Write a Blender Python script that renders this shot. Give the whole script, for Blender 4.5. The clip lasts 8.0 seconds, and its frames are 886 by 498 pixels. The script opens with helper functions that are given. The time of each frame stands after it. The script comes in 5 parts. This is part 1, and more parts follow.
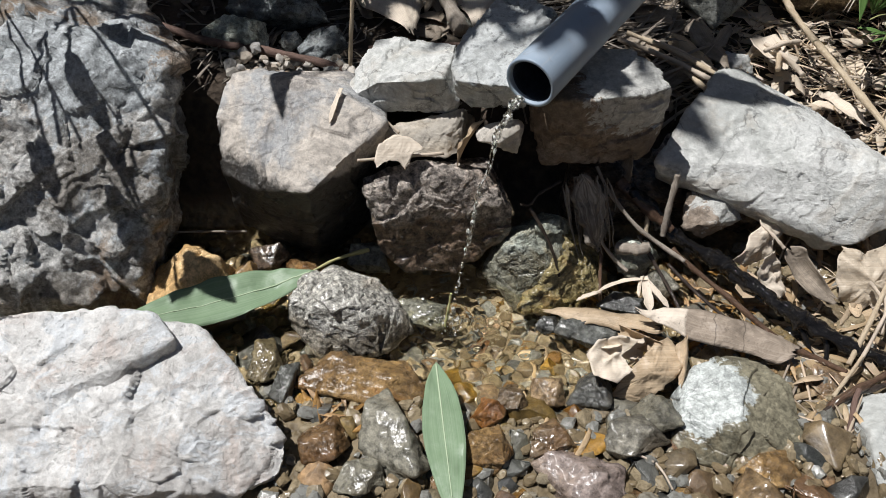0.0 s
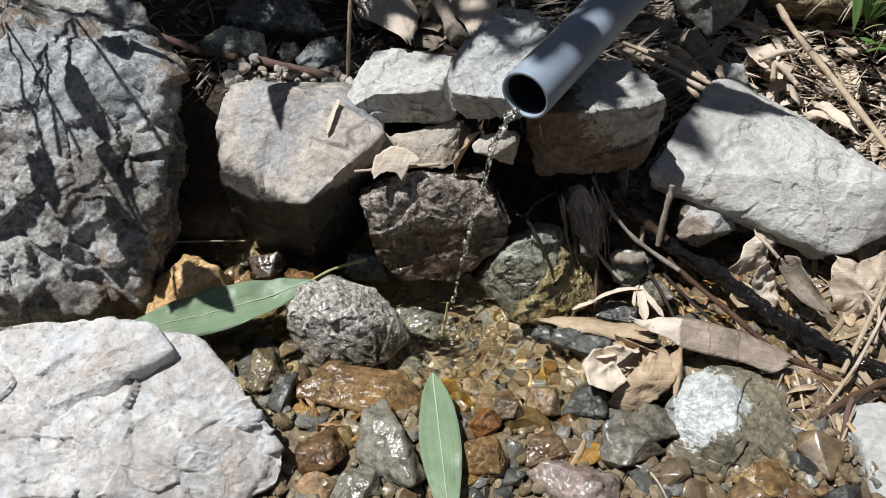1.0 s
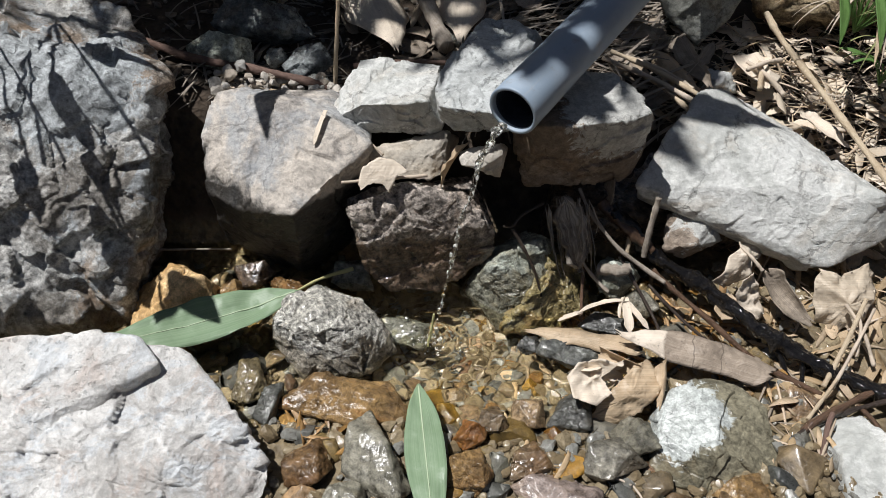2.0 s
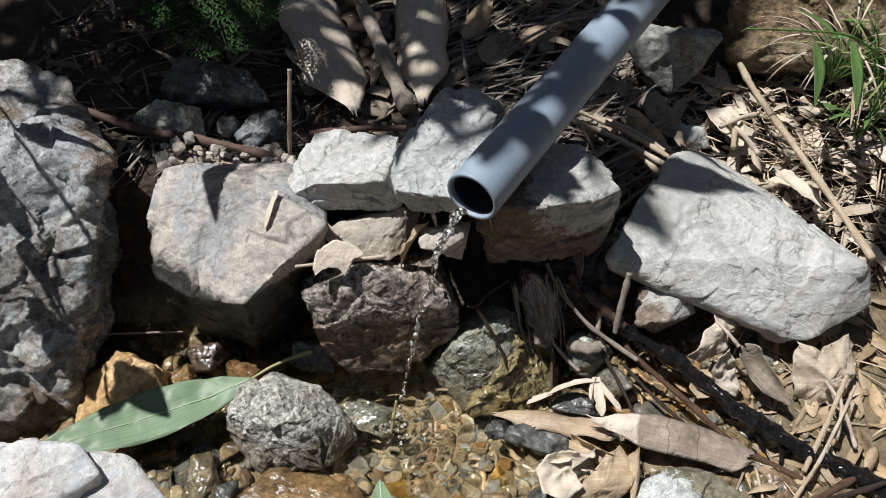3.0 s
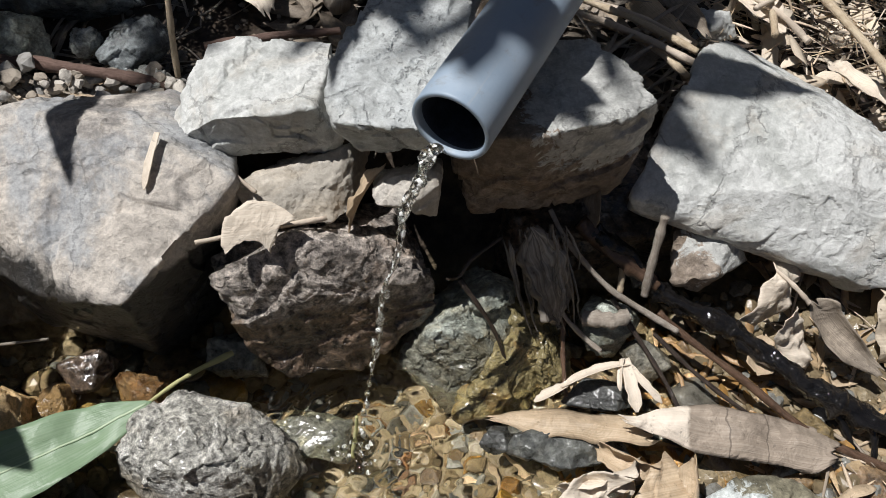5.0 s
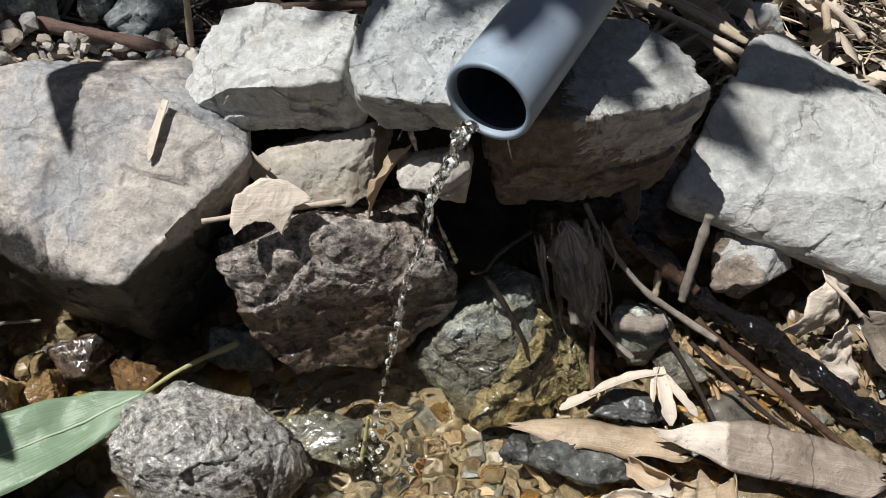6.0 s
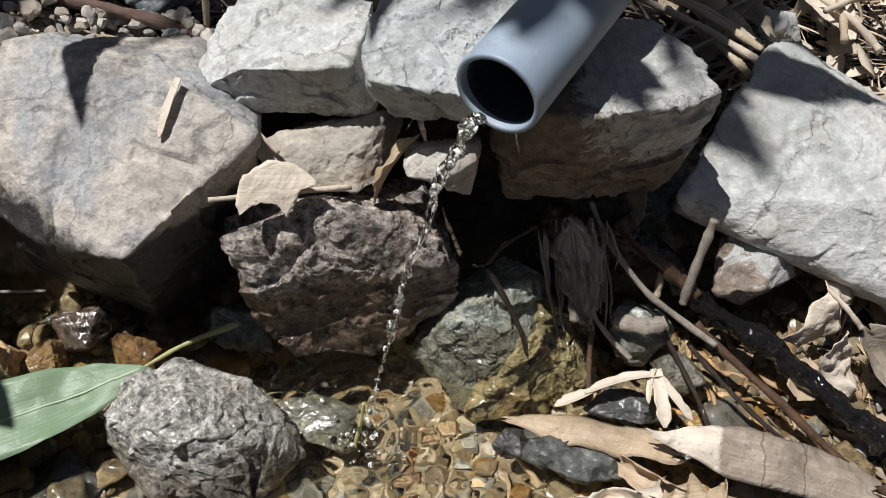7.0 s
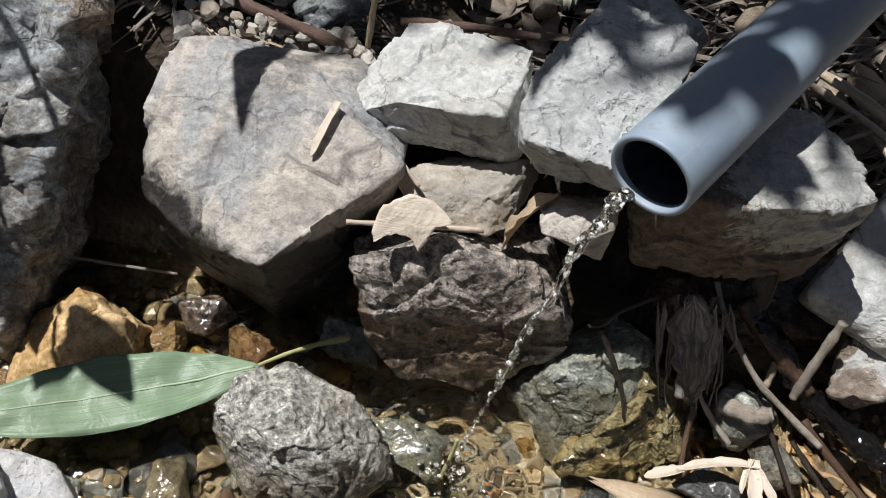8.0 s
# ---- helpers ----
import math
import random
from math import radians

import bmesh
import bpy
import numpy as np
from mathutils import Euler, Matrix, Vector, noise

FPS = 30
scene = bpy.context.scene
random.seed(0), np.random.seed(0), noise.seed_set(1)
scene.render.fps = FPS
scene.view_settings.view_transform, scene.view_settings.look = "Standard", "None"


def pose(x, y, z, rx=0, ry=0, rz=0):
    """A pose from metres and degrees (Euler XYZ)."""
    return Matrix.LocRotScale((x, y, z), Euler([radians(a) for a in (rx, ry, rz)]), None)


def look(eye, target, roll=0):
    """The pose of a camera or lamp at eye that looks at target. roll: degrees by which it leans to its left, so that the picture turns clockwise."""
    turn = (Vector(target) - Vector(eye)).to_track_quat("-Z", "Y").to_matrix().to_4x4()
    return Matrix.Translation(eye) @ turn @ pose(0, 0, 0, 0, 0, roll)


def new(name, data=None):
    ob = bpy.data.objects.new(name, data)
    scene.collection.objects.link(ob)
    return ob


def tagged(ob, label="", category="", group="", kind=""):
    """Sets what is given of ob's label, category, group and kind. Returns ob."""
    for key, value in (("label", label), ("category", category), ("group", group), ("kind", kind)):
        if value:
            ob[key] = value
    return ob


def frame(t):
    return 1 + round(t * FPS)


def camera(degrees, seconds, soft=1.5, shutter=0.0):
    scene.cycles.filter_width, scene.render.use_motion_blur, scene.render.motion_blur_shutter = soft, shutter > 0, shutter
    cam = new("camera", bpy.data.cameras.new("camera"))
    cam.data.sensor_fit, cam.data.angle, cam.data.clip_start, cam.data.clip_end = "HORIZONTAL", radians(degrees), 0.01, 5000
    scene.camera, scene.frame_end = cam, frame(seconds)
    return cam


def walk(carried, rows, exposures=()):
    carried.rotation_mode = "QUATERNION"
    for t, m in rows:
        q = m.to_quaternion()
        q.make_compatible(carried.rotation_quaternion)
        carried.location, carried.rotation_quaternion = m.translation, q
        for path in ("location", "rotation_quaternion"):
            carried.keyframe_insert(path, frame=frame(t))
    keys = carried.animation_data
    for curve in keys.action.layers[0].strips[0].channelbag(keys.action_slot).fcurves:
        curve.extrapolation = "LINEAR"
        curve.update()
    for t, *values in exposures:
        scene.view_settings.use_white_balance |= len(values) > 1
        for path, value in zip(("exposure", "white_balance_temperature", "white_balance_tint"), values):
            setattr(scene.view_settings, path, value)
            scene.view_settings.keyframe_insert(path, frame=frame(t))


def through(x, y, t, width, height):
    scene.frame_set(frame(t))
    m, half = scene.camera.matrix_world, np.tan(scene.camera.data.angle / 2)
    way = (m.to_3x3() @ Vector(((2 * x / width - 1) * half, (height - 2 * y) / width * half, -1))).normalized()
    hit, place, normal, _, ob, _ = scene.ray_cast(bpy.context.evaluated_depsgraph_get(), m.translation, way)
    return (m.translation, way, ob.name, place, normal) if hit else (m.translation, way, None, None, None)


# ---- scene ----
cam = camera(57.0, 8.0, soft=0.8)
PATH = [
    (0, (0.039, 0.052, 0.68), (-0.006, 1.392, -0.804), 0.5),
    (0.5, (0.042, 0.051, 0.683), (-0.007, 1.397, -0.796), 0.4),
    (1, (0.043, 0.054, 0.691), (-0.004, 1.396, -0.79), 0.4),
    (1.2, (0.043, 0.063, 0.702), (-0.006, 1.386, -0.796), 0.3),
    (2.3, (0.044, 0.079, 0.711), (0.048, 1.392, -0.798), 2.6),
    (2.5, (0.048, 0.088, 0.703), (0.063, 1.429, -0.78), 2.8),
    (3, (0.066, 0.164, 0.734), (0.083, 1.477, -0.775), 1.7),
    (3.5, (0.07, 0.225, 0.719), (0.118, 1.479, -0.839), -1.0),
    (4, (0.05, 0.264, 0.674), (0.192, 1.459, -0.923), 0.2),
    (4.5, (0.046, 0.309, 0.623), (0.238, 1.462, -1.0), 3.3),
    (4.7, (0.052, 0.325, 0.602), (0.226, 1.464, -1.033), 3.2),
    (5.8, (0.045, 0.347, 0.529), (0.175, 1.529, -1.078), 3.9),
    (6, (0.042, 0.354, 0.531), (0.184, 1.513, -1.092), 5.0),
    (6.5, (0.043, 0.348, 0.527), (0.183, 1.515, -1.091), 6.1),
    (7, (0.046, 0.35, 0.531), (0.165, 1.502, -1.1), 7.0),
    (7.5, (0.037, 0.354, 0.536), (0.095, 1.521, -1.088), 8.2),
    (8, (0.016, 0.37, 0.554), (-0.065, 1.492, -1.099), 8.5),
]
walk(cam, [(t, look(eye, target, roll)) for t, eye, target, roll in PATH])

# ---- light ----
SUN_FROM = Vector((-0.375, 0.095, 0.922)).normalized()
sun = new("sun", bpy.data.lights.new("sun", "SUN"))
sun.data.energy, sun.data.angle, sun.data.color = 5.0, radians(0.53), (1.0, 0.985, 0.98)
sun.matrix_world = look(SUN_FROM * 6, (0, 0, 0))
world = bpy.data.worlds.new("world")
scene.world = world
world.use_nodes = True
sky = world.node_tree.nodes.new("ShaderNodeTexSky")
sky.sky_type, sky.sun_disc = "NISHITA", False
sky.sun_elevation = math.asin(SUN_FROM.z)
sky.sun_rotation = math.atan2(SUN_FROM.x, SUN_FROM.y)
world.node_tree.nodes["Background"].inputs["Strength"].default_value = 0.029
world.node_tree.links.new(sky.outputs[0], world.node_tree.nodes["Background"].inputs["Color"])
scene.view_settings.exposure = -0.04


# ---- noise for shapes ----
def lattice(i, j, k, seed):
    h = (i * 374761393 + j * 668265263 + k * 2147483647 + seed * 1274126177) & 0xFFFFFFFF
    h = ((h ^ (h >> 13)) * 1274126177) & 0xFFFFFFFF
    return ((h ^ (h >> 16)) & 0xFFFF) / 32767.5 - 1.0


def noise3(p, seed=0):
    """Smooth value noise, -1 to 1, of an (n, 3) array."""
    q = np.floor(p).astype(np.int64)
    f = p - q
    f = f * f * f * (f * (f * 6 - 15) + 10)
    out = 0
    for a in (0, 1):
        for b in (0, 1):
            for c in (0, 1):
                w = (f[:, 0] if a else 1 - f[:, 0]) * (f[:, 1] if b else 1 - f[:, 1]) * (f[:, 2] if c else 1 - f[:, 2])
                out = out + w * lattice(q[:, 0] + a, q[:, 1] + b, q[:, 2] + c, seed)
    return out


def fbm(p, seed=0, octaves=4, gain=0.5):
    out, amp = 0, 1.0
    for o in range(octaves):
        out = out + amp * noise3(p * 2.03 ** o + 17.3 * o, seed + o)
        amp *= gain
    return out


def smooth(a, b, x):
    t = np.clip((x - a) / (b - a), 0, 1)
    return t * t * (3 - 2 * t)


# ---- materials ----
def nodes_of(name):
    m = bpy.data.materials.new(name)
    m.use_nodes = True
    nt = m.node_tree
    return m, nt, nt.nodes["Principled BSDF"]


def add(nt, kind, **inputs):
    n = nt.nodes.new(kind)
    for k, v in inputs.items():
        key = int(k[1:]) if k[0] == "i" and k[1:].isdigit() else k.replace("_", " ")
        if isinstance(v, bpy.types.NodeSocket):
            nt.links.new(v, n.inputs[key])
        else:
            n.inputs[key].default_value = v
    return n


def tex(nt, vec, scale, detail=5.0, rough=0.6, distort=0.0):
    return add(nt, "ShaderNodeTexNoise", Vector=vec, Scale=scale, Detail=detail, Roughness=rough, Distortion=distort).outputs["Fac"]


def mth(nt, op, a, b=0.0, clamp=False):
    n = add(nt, "ShaderNodeMath", i0=a, i1=b)
    n.operation, n.use_clamp = op, clamp
    return n.outputs[0]


def step(nt, x, lo, hi):
    n = add(nt, "ShaderNodeMapRange", Value=x, From_Min=lo, From_Max=hi)
    n.interpolation_type = "SMOOTHSTEP"
    return n.outputs[0]


def blend(nt, fac, a, b, mode="MIX"):
    n = nt.nodes.new("ShaderNodeMix")
    n.data_type, n.blend_type = "RGBA", mode
    for key, v in ((0, fac), (6, a), (7, b)):
        if isinstance(v, bpy.types.NodeSocket):
            nt.links.new(v, n.inputs[key])
        else:
            n.inputs[key].default_value = (*v, 1.0) if key > 0 and len(v) == 3 else v
    return n.outputs[2]


def coords(nt, vary=True):
    tc = nt.nodes.new("ShaderNodeTexCoord").outputs["Object"]
    if not vary:
        return tc
    rnd = nt.nodes.new("ShaderNodeObjectInfo").outputs["Random"]
    off = add(nt, "ShaderNodeCombineXYZ", X=mth(nt, "MULTIPLY", rnd, 37.0), Y=mth(nt, "MULTIPLY", rnd, 11.0), Z=rnd).outputs[0]
    n = add(nt, "ShaderNodeVectorMath", i0=tc, i1=off)
    n.operation = "ADD"
    return n.outputs[0]


def rock_material(name, light, dark, stain, stain_amount=0.4, speck=0.5, rough=0.85, wet_shade_z=-1.0, bump=0.6, layers=0.0, vary=0.0, pale=None, stain_scale=9.0, pits=0.3, crack=0.5, grain=1.0, blot=None, film=1.0, wet_shade_tint=(0.46, 0.42, 0.36), sheen=0.0):
    """Stone: two tones in large patches, rusty or grey stains, crisp grain, pits and hairline cracks; wet and dark
    below the given height, on one boulder with shade painted in.
    """
    m, nt, bsdf = nodes_of(name)
    v = coords(nt)
    big = tex(nt, v, 11.0, 8, 0.66, 0.6)
    mid = tex(nt, v, 120.0 * grain, 8, 0.72)
    fine = tex(nt, v, 520.0 * grain, 4, 0.75)
    patch = tex(nt, v, stain_scale, 8, 0.7, 1.2)
    warp = add(nt, "ShaderNodeTexNoise", Vector=v, Scale=26.0, Detail=5.0, Roughness=0.65).outputs["Color"]
    bent = add(nt, "ShaderNodeVectorMath", i0=v, i1=add(nt, "ShaderNodeVectorMath", i0=warp, i1=(0.05, 0.05, 0.05)).outputs[0])
    bent.operation = "ADD"
    bent.inputs[1].links[0].from_node.operation = "MULTIPLY"
    cell = nt.nodes.new("ShaderNodeTexVoronoi")
    cell.feature = "DISTANCE_TO_EDGE"
    nt.links.new(bent.outputs[0], cell.inputs["Vector"])
    cell.inputs["Scale"].default_value = 13.0
    line = mth(nt, "MULTIPLY", step(nt, cell.outputs["Distance"], 0.022, 0.004), step(nt, patch, 0.42, 0.56))
    pit = add(nt, "ShaderNodeTexVoronoi", Vector=bent.outputs[0], Scale=120.0).outputs["Distance"]
    hole = mth(nt, "MULTIPLY", step(nt, pit, 0.34, 0.2), step(nt, big, 0.47, 0.6))
    col = blend(nt, step(nt, mth(nt, "ADD", big, mth(nt, "MULTIPLY", mid, 0.3)), 0.56, 0.74), dark, light)
    col = blend(nt, mth(nt, "MULTIPLY", step(nt, patch, 0.5, 0.64), stain_amount), col, stain)
    if pale:
        veil = tex(nt, v, 24.0, 9, 0.78, 0.8)
        col = blend(nt, mth(nt, "MULTIPLY", step(nt, veil, 0.5, 0.6), 0.8), col, pale)
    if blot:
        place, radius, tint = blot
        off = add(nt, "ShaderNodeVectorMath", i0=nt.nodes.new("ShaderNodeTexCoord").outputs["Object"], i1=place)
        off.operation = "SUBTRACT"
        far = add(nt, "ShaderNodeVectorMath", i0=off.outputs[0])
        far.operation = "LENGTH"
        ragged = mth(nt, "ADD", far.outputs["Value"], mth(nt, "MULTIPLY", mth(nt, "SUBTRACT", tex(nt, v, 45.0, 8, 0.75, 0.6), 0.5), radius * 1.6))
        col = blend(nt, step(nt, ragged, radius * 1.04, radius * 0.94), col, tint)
    tone = add(nt, "ShaderNodeMapRange", Value=mid, From_Min=0.40, From_Max=0.60, To_Min=1 - 0.72 * speck, To_Max=1 + 0.45 * speck).outputs[0]
    tone = mth(nt, "MULTIPLY", tone, add(nt, "ShaderNodeMapRange", Value=fine, From_Min=0.38, From_Max=0.62, To_Min=1 - 0.32 * speck, To_Max=1 + 0.28 * speck).outputs[0])
    tone = mth(nt, "MULTIPLY", tone, mth(nt, "SUBTRACT", 1.0, mth(nt, "MULTIPLY", hole, 0.65 * pits)))
    tone = mth(nt, "MULTIPLY", tone, mth(nt, "SUBTRACT", 1.0, mth(nt, "MULTIPLY", line, 0.7 * crack)))
    col = blend(nt, 1.0, col, add(nt, "ShaderNodeCombineColor", Red=tone, Green=tone, Blue=tone).outputs[0], "MULTIPLY")
    if vary:
        rnd = nt.nodes.new("ShaderNodeObjectInfo").outputs["Random"]
        hsv = add(nt, "ShaderNodeHueSaturation", Hue=mth(nt, "ADD", mth(nt, "MULTIPLY", rnd, 0.04), 0.48), Saturation=mth(nt, "ADD", mth(nt, "MULTIPLY", mth(nt, "FRACT", mth(nt, "MULTIPLY", rnd, 7.7)), vary), 1 - vary / 2), Value=mth(nt, "ADD", mth(nt, "MULTIPLY", mth(nt, "FRACT", mth(nt, "MULTIPLY", rnd, 3.3)), vary), 1 - vary / 2), Color=col)
        col = hsv.outputs[0]
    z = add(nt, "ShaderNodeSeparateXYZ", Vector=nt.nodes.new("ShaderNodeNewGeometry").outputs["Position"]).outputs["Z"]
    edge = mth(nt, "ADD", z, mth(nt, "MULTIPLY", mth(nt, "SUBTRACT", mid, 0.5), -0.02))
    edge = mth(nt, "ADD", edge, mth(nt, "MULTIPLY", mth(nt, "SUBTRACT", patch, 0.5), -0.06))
    # This low darkening is wetness; on the warm boulder it also carries painted shade.
    wet = step(nt, edge, wet_shade_z + 0.006, wet_shade_z - 0.004)
    col = blend(nt, mth(nt, "MULTIPLY", wet, 0.92), col, wet_shade_tint, "MULTIPLY")
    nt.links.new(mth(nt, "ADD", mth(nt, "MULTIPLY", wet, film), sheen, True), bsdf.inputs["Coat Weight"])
    bsdf.inputs["Coat Roughness"].default_value = 0.2
    bsdf.inputs["Coat IOR"].default_value = 1.45
    film_bump = add(nt, "ShaderNodeBump", Strength=0.3, Distance=0.002, Height=tex(nt, v, 170.0, 3, 0.6))
    nt.links.new(film_bump.outputs[0], bsdf.inputs["Coat Normal"])
    nt.links.new(col, bsdf.inputs["Base Color"])
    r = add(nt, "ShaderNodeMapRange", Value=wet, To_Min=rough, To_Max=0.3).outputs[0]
    nt.links.new(mth(nt, "ADD", r, mth(nt, "MULTIPLY", mth(nt, "SUBTRACT", mid, 0.5), 0.25), True), bsdf.inputs["Roughness"])
    crisp = add(nt, "ShaderNodeMapRange", Value=mid, From_Min=0.36, From_Max=0.64).outputs[0]
    h = mth(nt, "ADD", mth(nt, "MULTIPLY", crisp, 0.45), mth(nt, "MULTIPLY", fine, 0.35))
    h = mth(nt, "SUBTRACT", h, mth(nt, "MULTIPLY", hole, 0.9 * pits))
    h = mth(nt, "SUBTRACT", h, mth(nt, "MULTIPLY", line, 0.8 * crack))
    if layers:
        st = nt.nodes.new("ShaderNodeMapping")
        nt.links.new(bent.outputs[0], st.inputs["Vector"])
        st.inputs["Rotation"].default_value = (0.5, 0.35, 0.3)
        st.inputs["Scale"].default_value = (7, 12, 90)
        flake = tex(nt, st.outputs[0], 1.0, 6, 0.7, 0.4)
        h = mth(nt, "ADD", h, mth(nt, "MULTIPLY", step(nt, flake, 0.44, 0.54), layers))
    b = add(nt, "ShaderNodeBump", Strength=bump, Distance=0.0028, Height=h)
    nt.links.new(b.outputs[0], bsdf.inputs["Normal"])
    bsdf.inputs["Specular IOR Level"].default_value = 0.4
    return m


STONE_PALE = rock_material("pale_limestone", (0.64, 0.645, 0.62), (0.49, 0.50, 0.475), (0.50, 0.44, 0.36), 0.4, 0.18, layers=0.16, wet_shade_z=0.005, bump=0.6, pits=0.2, crack=0.5)
STONE_WHITE = rock_material("white_quartzite", (0.73, 0.72, 0.695), (0.54, 0.525, 0.50), (0.56, 0.46, 0.40), 0.55, 0.2, wet_shade_z=0.0, bump=0.7, layers=0.10, pits=0.4, crack=0.2, pale=(0.66, 0.69, 0.71), stain_scale=14.0)
STONE_GREY = rock_material("grey_weathered_stone", (0.54, 0.535, 0.51), (0.29, 0.27, 0.24), (0.30, 0.20, 0.12), 0.7, 0.6, wet_shade_z=0.02, bump=1.0, blot=((0.075, 0.035, 0.125), 0.085, (0.50, 0.53, 0.54)), pale=(0.56, 0.60, 0.62), stain_scale=7.0, pits=0.25)
# Near-black low tint: a wet base plus the underside's shade, put into the colour.
STONE_WARM = rock_material("warm_grey_stone", (0.55, 0.50, 0.44), (0.30, 0.28, 0.26), (0.36, 0.38, 0.395), 0.75, 0.3, stain_scale=5.0, wet_shade_z=0.122, wet_shade_tint=(0.02, 0.02, 0.02), film=0.1, bump=0.6, pits=0.2, crack=0.35)
STONE_CONCRETE = rock_material("blue_grey_stone", (0.60, 0.62, 0.61), (0.46, 0.475, 0.465), (0.48, 0.45, 0.38), 0.3, 0.22, wet_shade_z=-1, bump=0.9, pits=0.5, crack=0.6)
# Pale blot paints in the sunlit top; the brown carries the underside's shade.
STONE_BROWN = rock_material("brown_grey_stone", (0.35, 0.29, 0.235), (0.21, 0.165, 0.125), (0.24, 0.16, 0.095), 0.55, 0.32, wet_shade_z=0.0, bump=0.8, pits=0.4, blot=((0.035, -0.01, 0.062), 0.070, (0.54, 0.54, 0.51)))
STONE_WEDGE = rock_material("warm_pale_stone", (0.58, 0.54, 0.48), (0.42, 0.385, 0.33), (0.44, 0.37, 0.28), 0.5, 0.2, wet_shade_z=-1, bump=0.6, pits=0.2, crack=0.3)
STONE_BANK = rock_material("tan_layered_stone", (0.40, 0.32, 0.20), (0.20, 0.145, 0.085), (0.30, 0.19, 0.09), 0.5, 0.5, wet_shade_z=-1, bump=1.0, layers=0.9)
STONE_SHADE = rock_material("green_grey_stone", (0.44, 0.45, 0.41), (0.26, 0.265, 0.235), (0.27, 0.21, 0.13), 0.5, 0.4, wet_shade_z=-1, bump=0.8)
STONE_DARK = rock_material("dark_porous_stone", (0.50, 0.44, 0.385), (0.20, 0.175, 0.155), (0.26, 0.16, 0.09), 0.5, 0.95, wet_shade_z=0.070, bump=1.0, pits=0.9, sheen=0.5, wet_shade_tint=(0.36, 0.27, 0.19))
STONE_GREEN = rock_material("greenish_schist", (0.66, 0.70, 0.62), (0.42, 0.45, 0.38), (0.42, 0.33, 0.16), 0.5, 0.6, wet_shade_z=0.035, bump=1.0, layers=0.4)
STONE_OCHRE = rock_material("ochre_stone", (0.68, 0.46, 0.21), (0.38, 0.25, 0.12), (0.56, 0.26, 0.08), 0.6, 0.55, wet_shade_z=0.055, bump=0.9, film=0.25)
STONE_ORANGE = rock_material("orange_stone_skin", (0.80, 0.57, 0.30), (0.58, 0.36, 0.15), (0.62, 0.30, 0.09), 0.5, 0.4, wet_shade_z=0.0, rough=0.5, bump=0.7, pits=0.2, sheen=0.2)
STONE_ALGAE = rock_material("algae_stained_stone", (0.68, 0.60, 0.31), (0.42, 0.36, 0.18), (0.62, 0.36, 0.10), 0.6, 0.5, wet_shade_z=0.06, bump=0.9, layers=0.2)
STONE_SPECKLED = rock_material("speckled_grey_stone", (0.82, 0.80, 0.74), (0.56, 0.54, 0.48), (0.52, 0.42, 0.30), 0.45, 0.9, rough=0.42, wet_shade_z=0.022, bump=1.0, grain=1.6, sheen=0.65)
STONE_WET = rock_material("wet_patchy_stone", (0.24, 0.22, 0.155), (0.13, 0.12, 0.085), (0.20, 0.14, 0.07), 0.5, 0.5, rough=0.3, wet_shade_z=-1, bump=0.22, blot=((-0.026, 0.012, 0.02), 0.043, (0.50, 0.53, 0.51)), sheen=0.22)
STONE_PLUM = rock_material("wet_purple_brown_stone", (0.30, 0.24, 0.21), (0.17, 0.135, 0.12), (0.25, 0.17, 0.10), 0.4, 0.5, rough=0.3, wet_shade_z=-1, bump=0.5, sheen=0.35)
PEBBLE_GREY = rock_material("grey_pebble", (0.40, 0.405, 0.36), (0.20, 0.205, 0.18), (0.25, 0.18, 0.09), 0.45, 0.6, rough=0.3, wet_shade_z=0.06, bump=0.6, vary=0.6, film=0.4)
PEBBLE_BROWN = rock_material("brown_pebble", (0.56, 0.38, 0.18), (0.30, 0.19, 0.085), (0.50, 0.26, 0.08), 0.5, 0.6, rough=0.3, wet_shade_z=0.06, bump=0.6, vary=0.6, film=0.4)
PEBBLE_DARK = rock_material("dark_pebble", (0.22, 0.24, 0.24), (0.10, 0.11, 0.115), (0.16, 0.12, 0.07), 0.3, 0.5, rough=0.22, wet_shade_z=0.06, bump=0.5, vary=0.5, film=0.4)
PEBBLE_TAN = rock_material("tan_pebble", (0.52, 0.43, 0.28), (0.28, 0.22, 0.135), (0.40, 0.26, 0.11), 0.45, 0.55, rough=0.32, wet_shade_z=0.05, bump=0.6, vary=0.5)


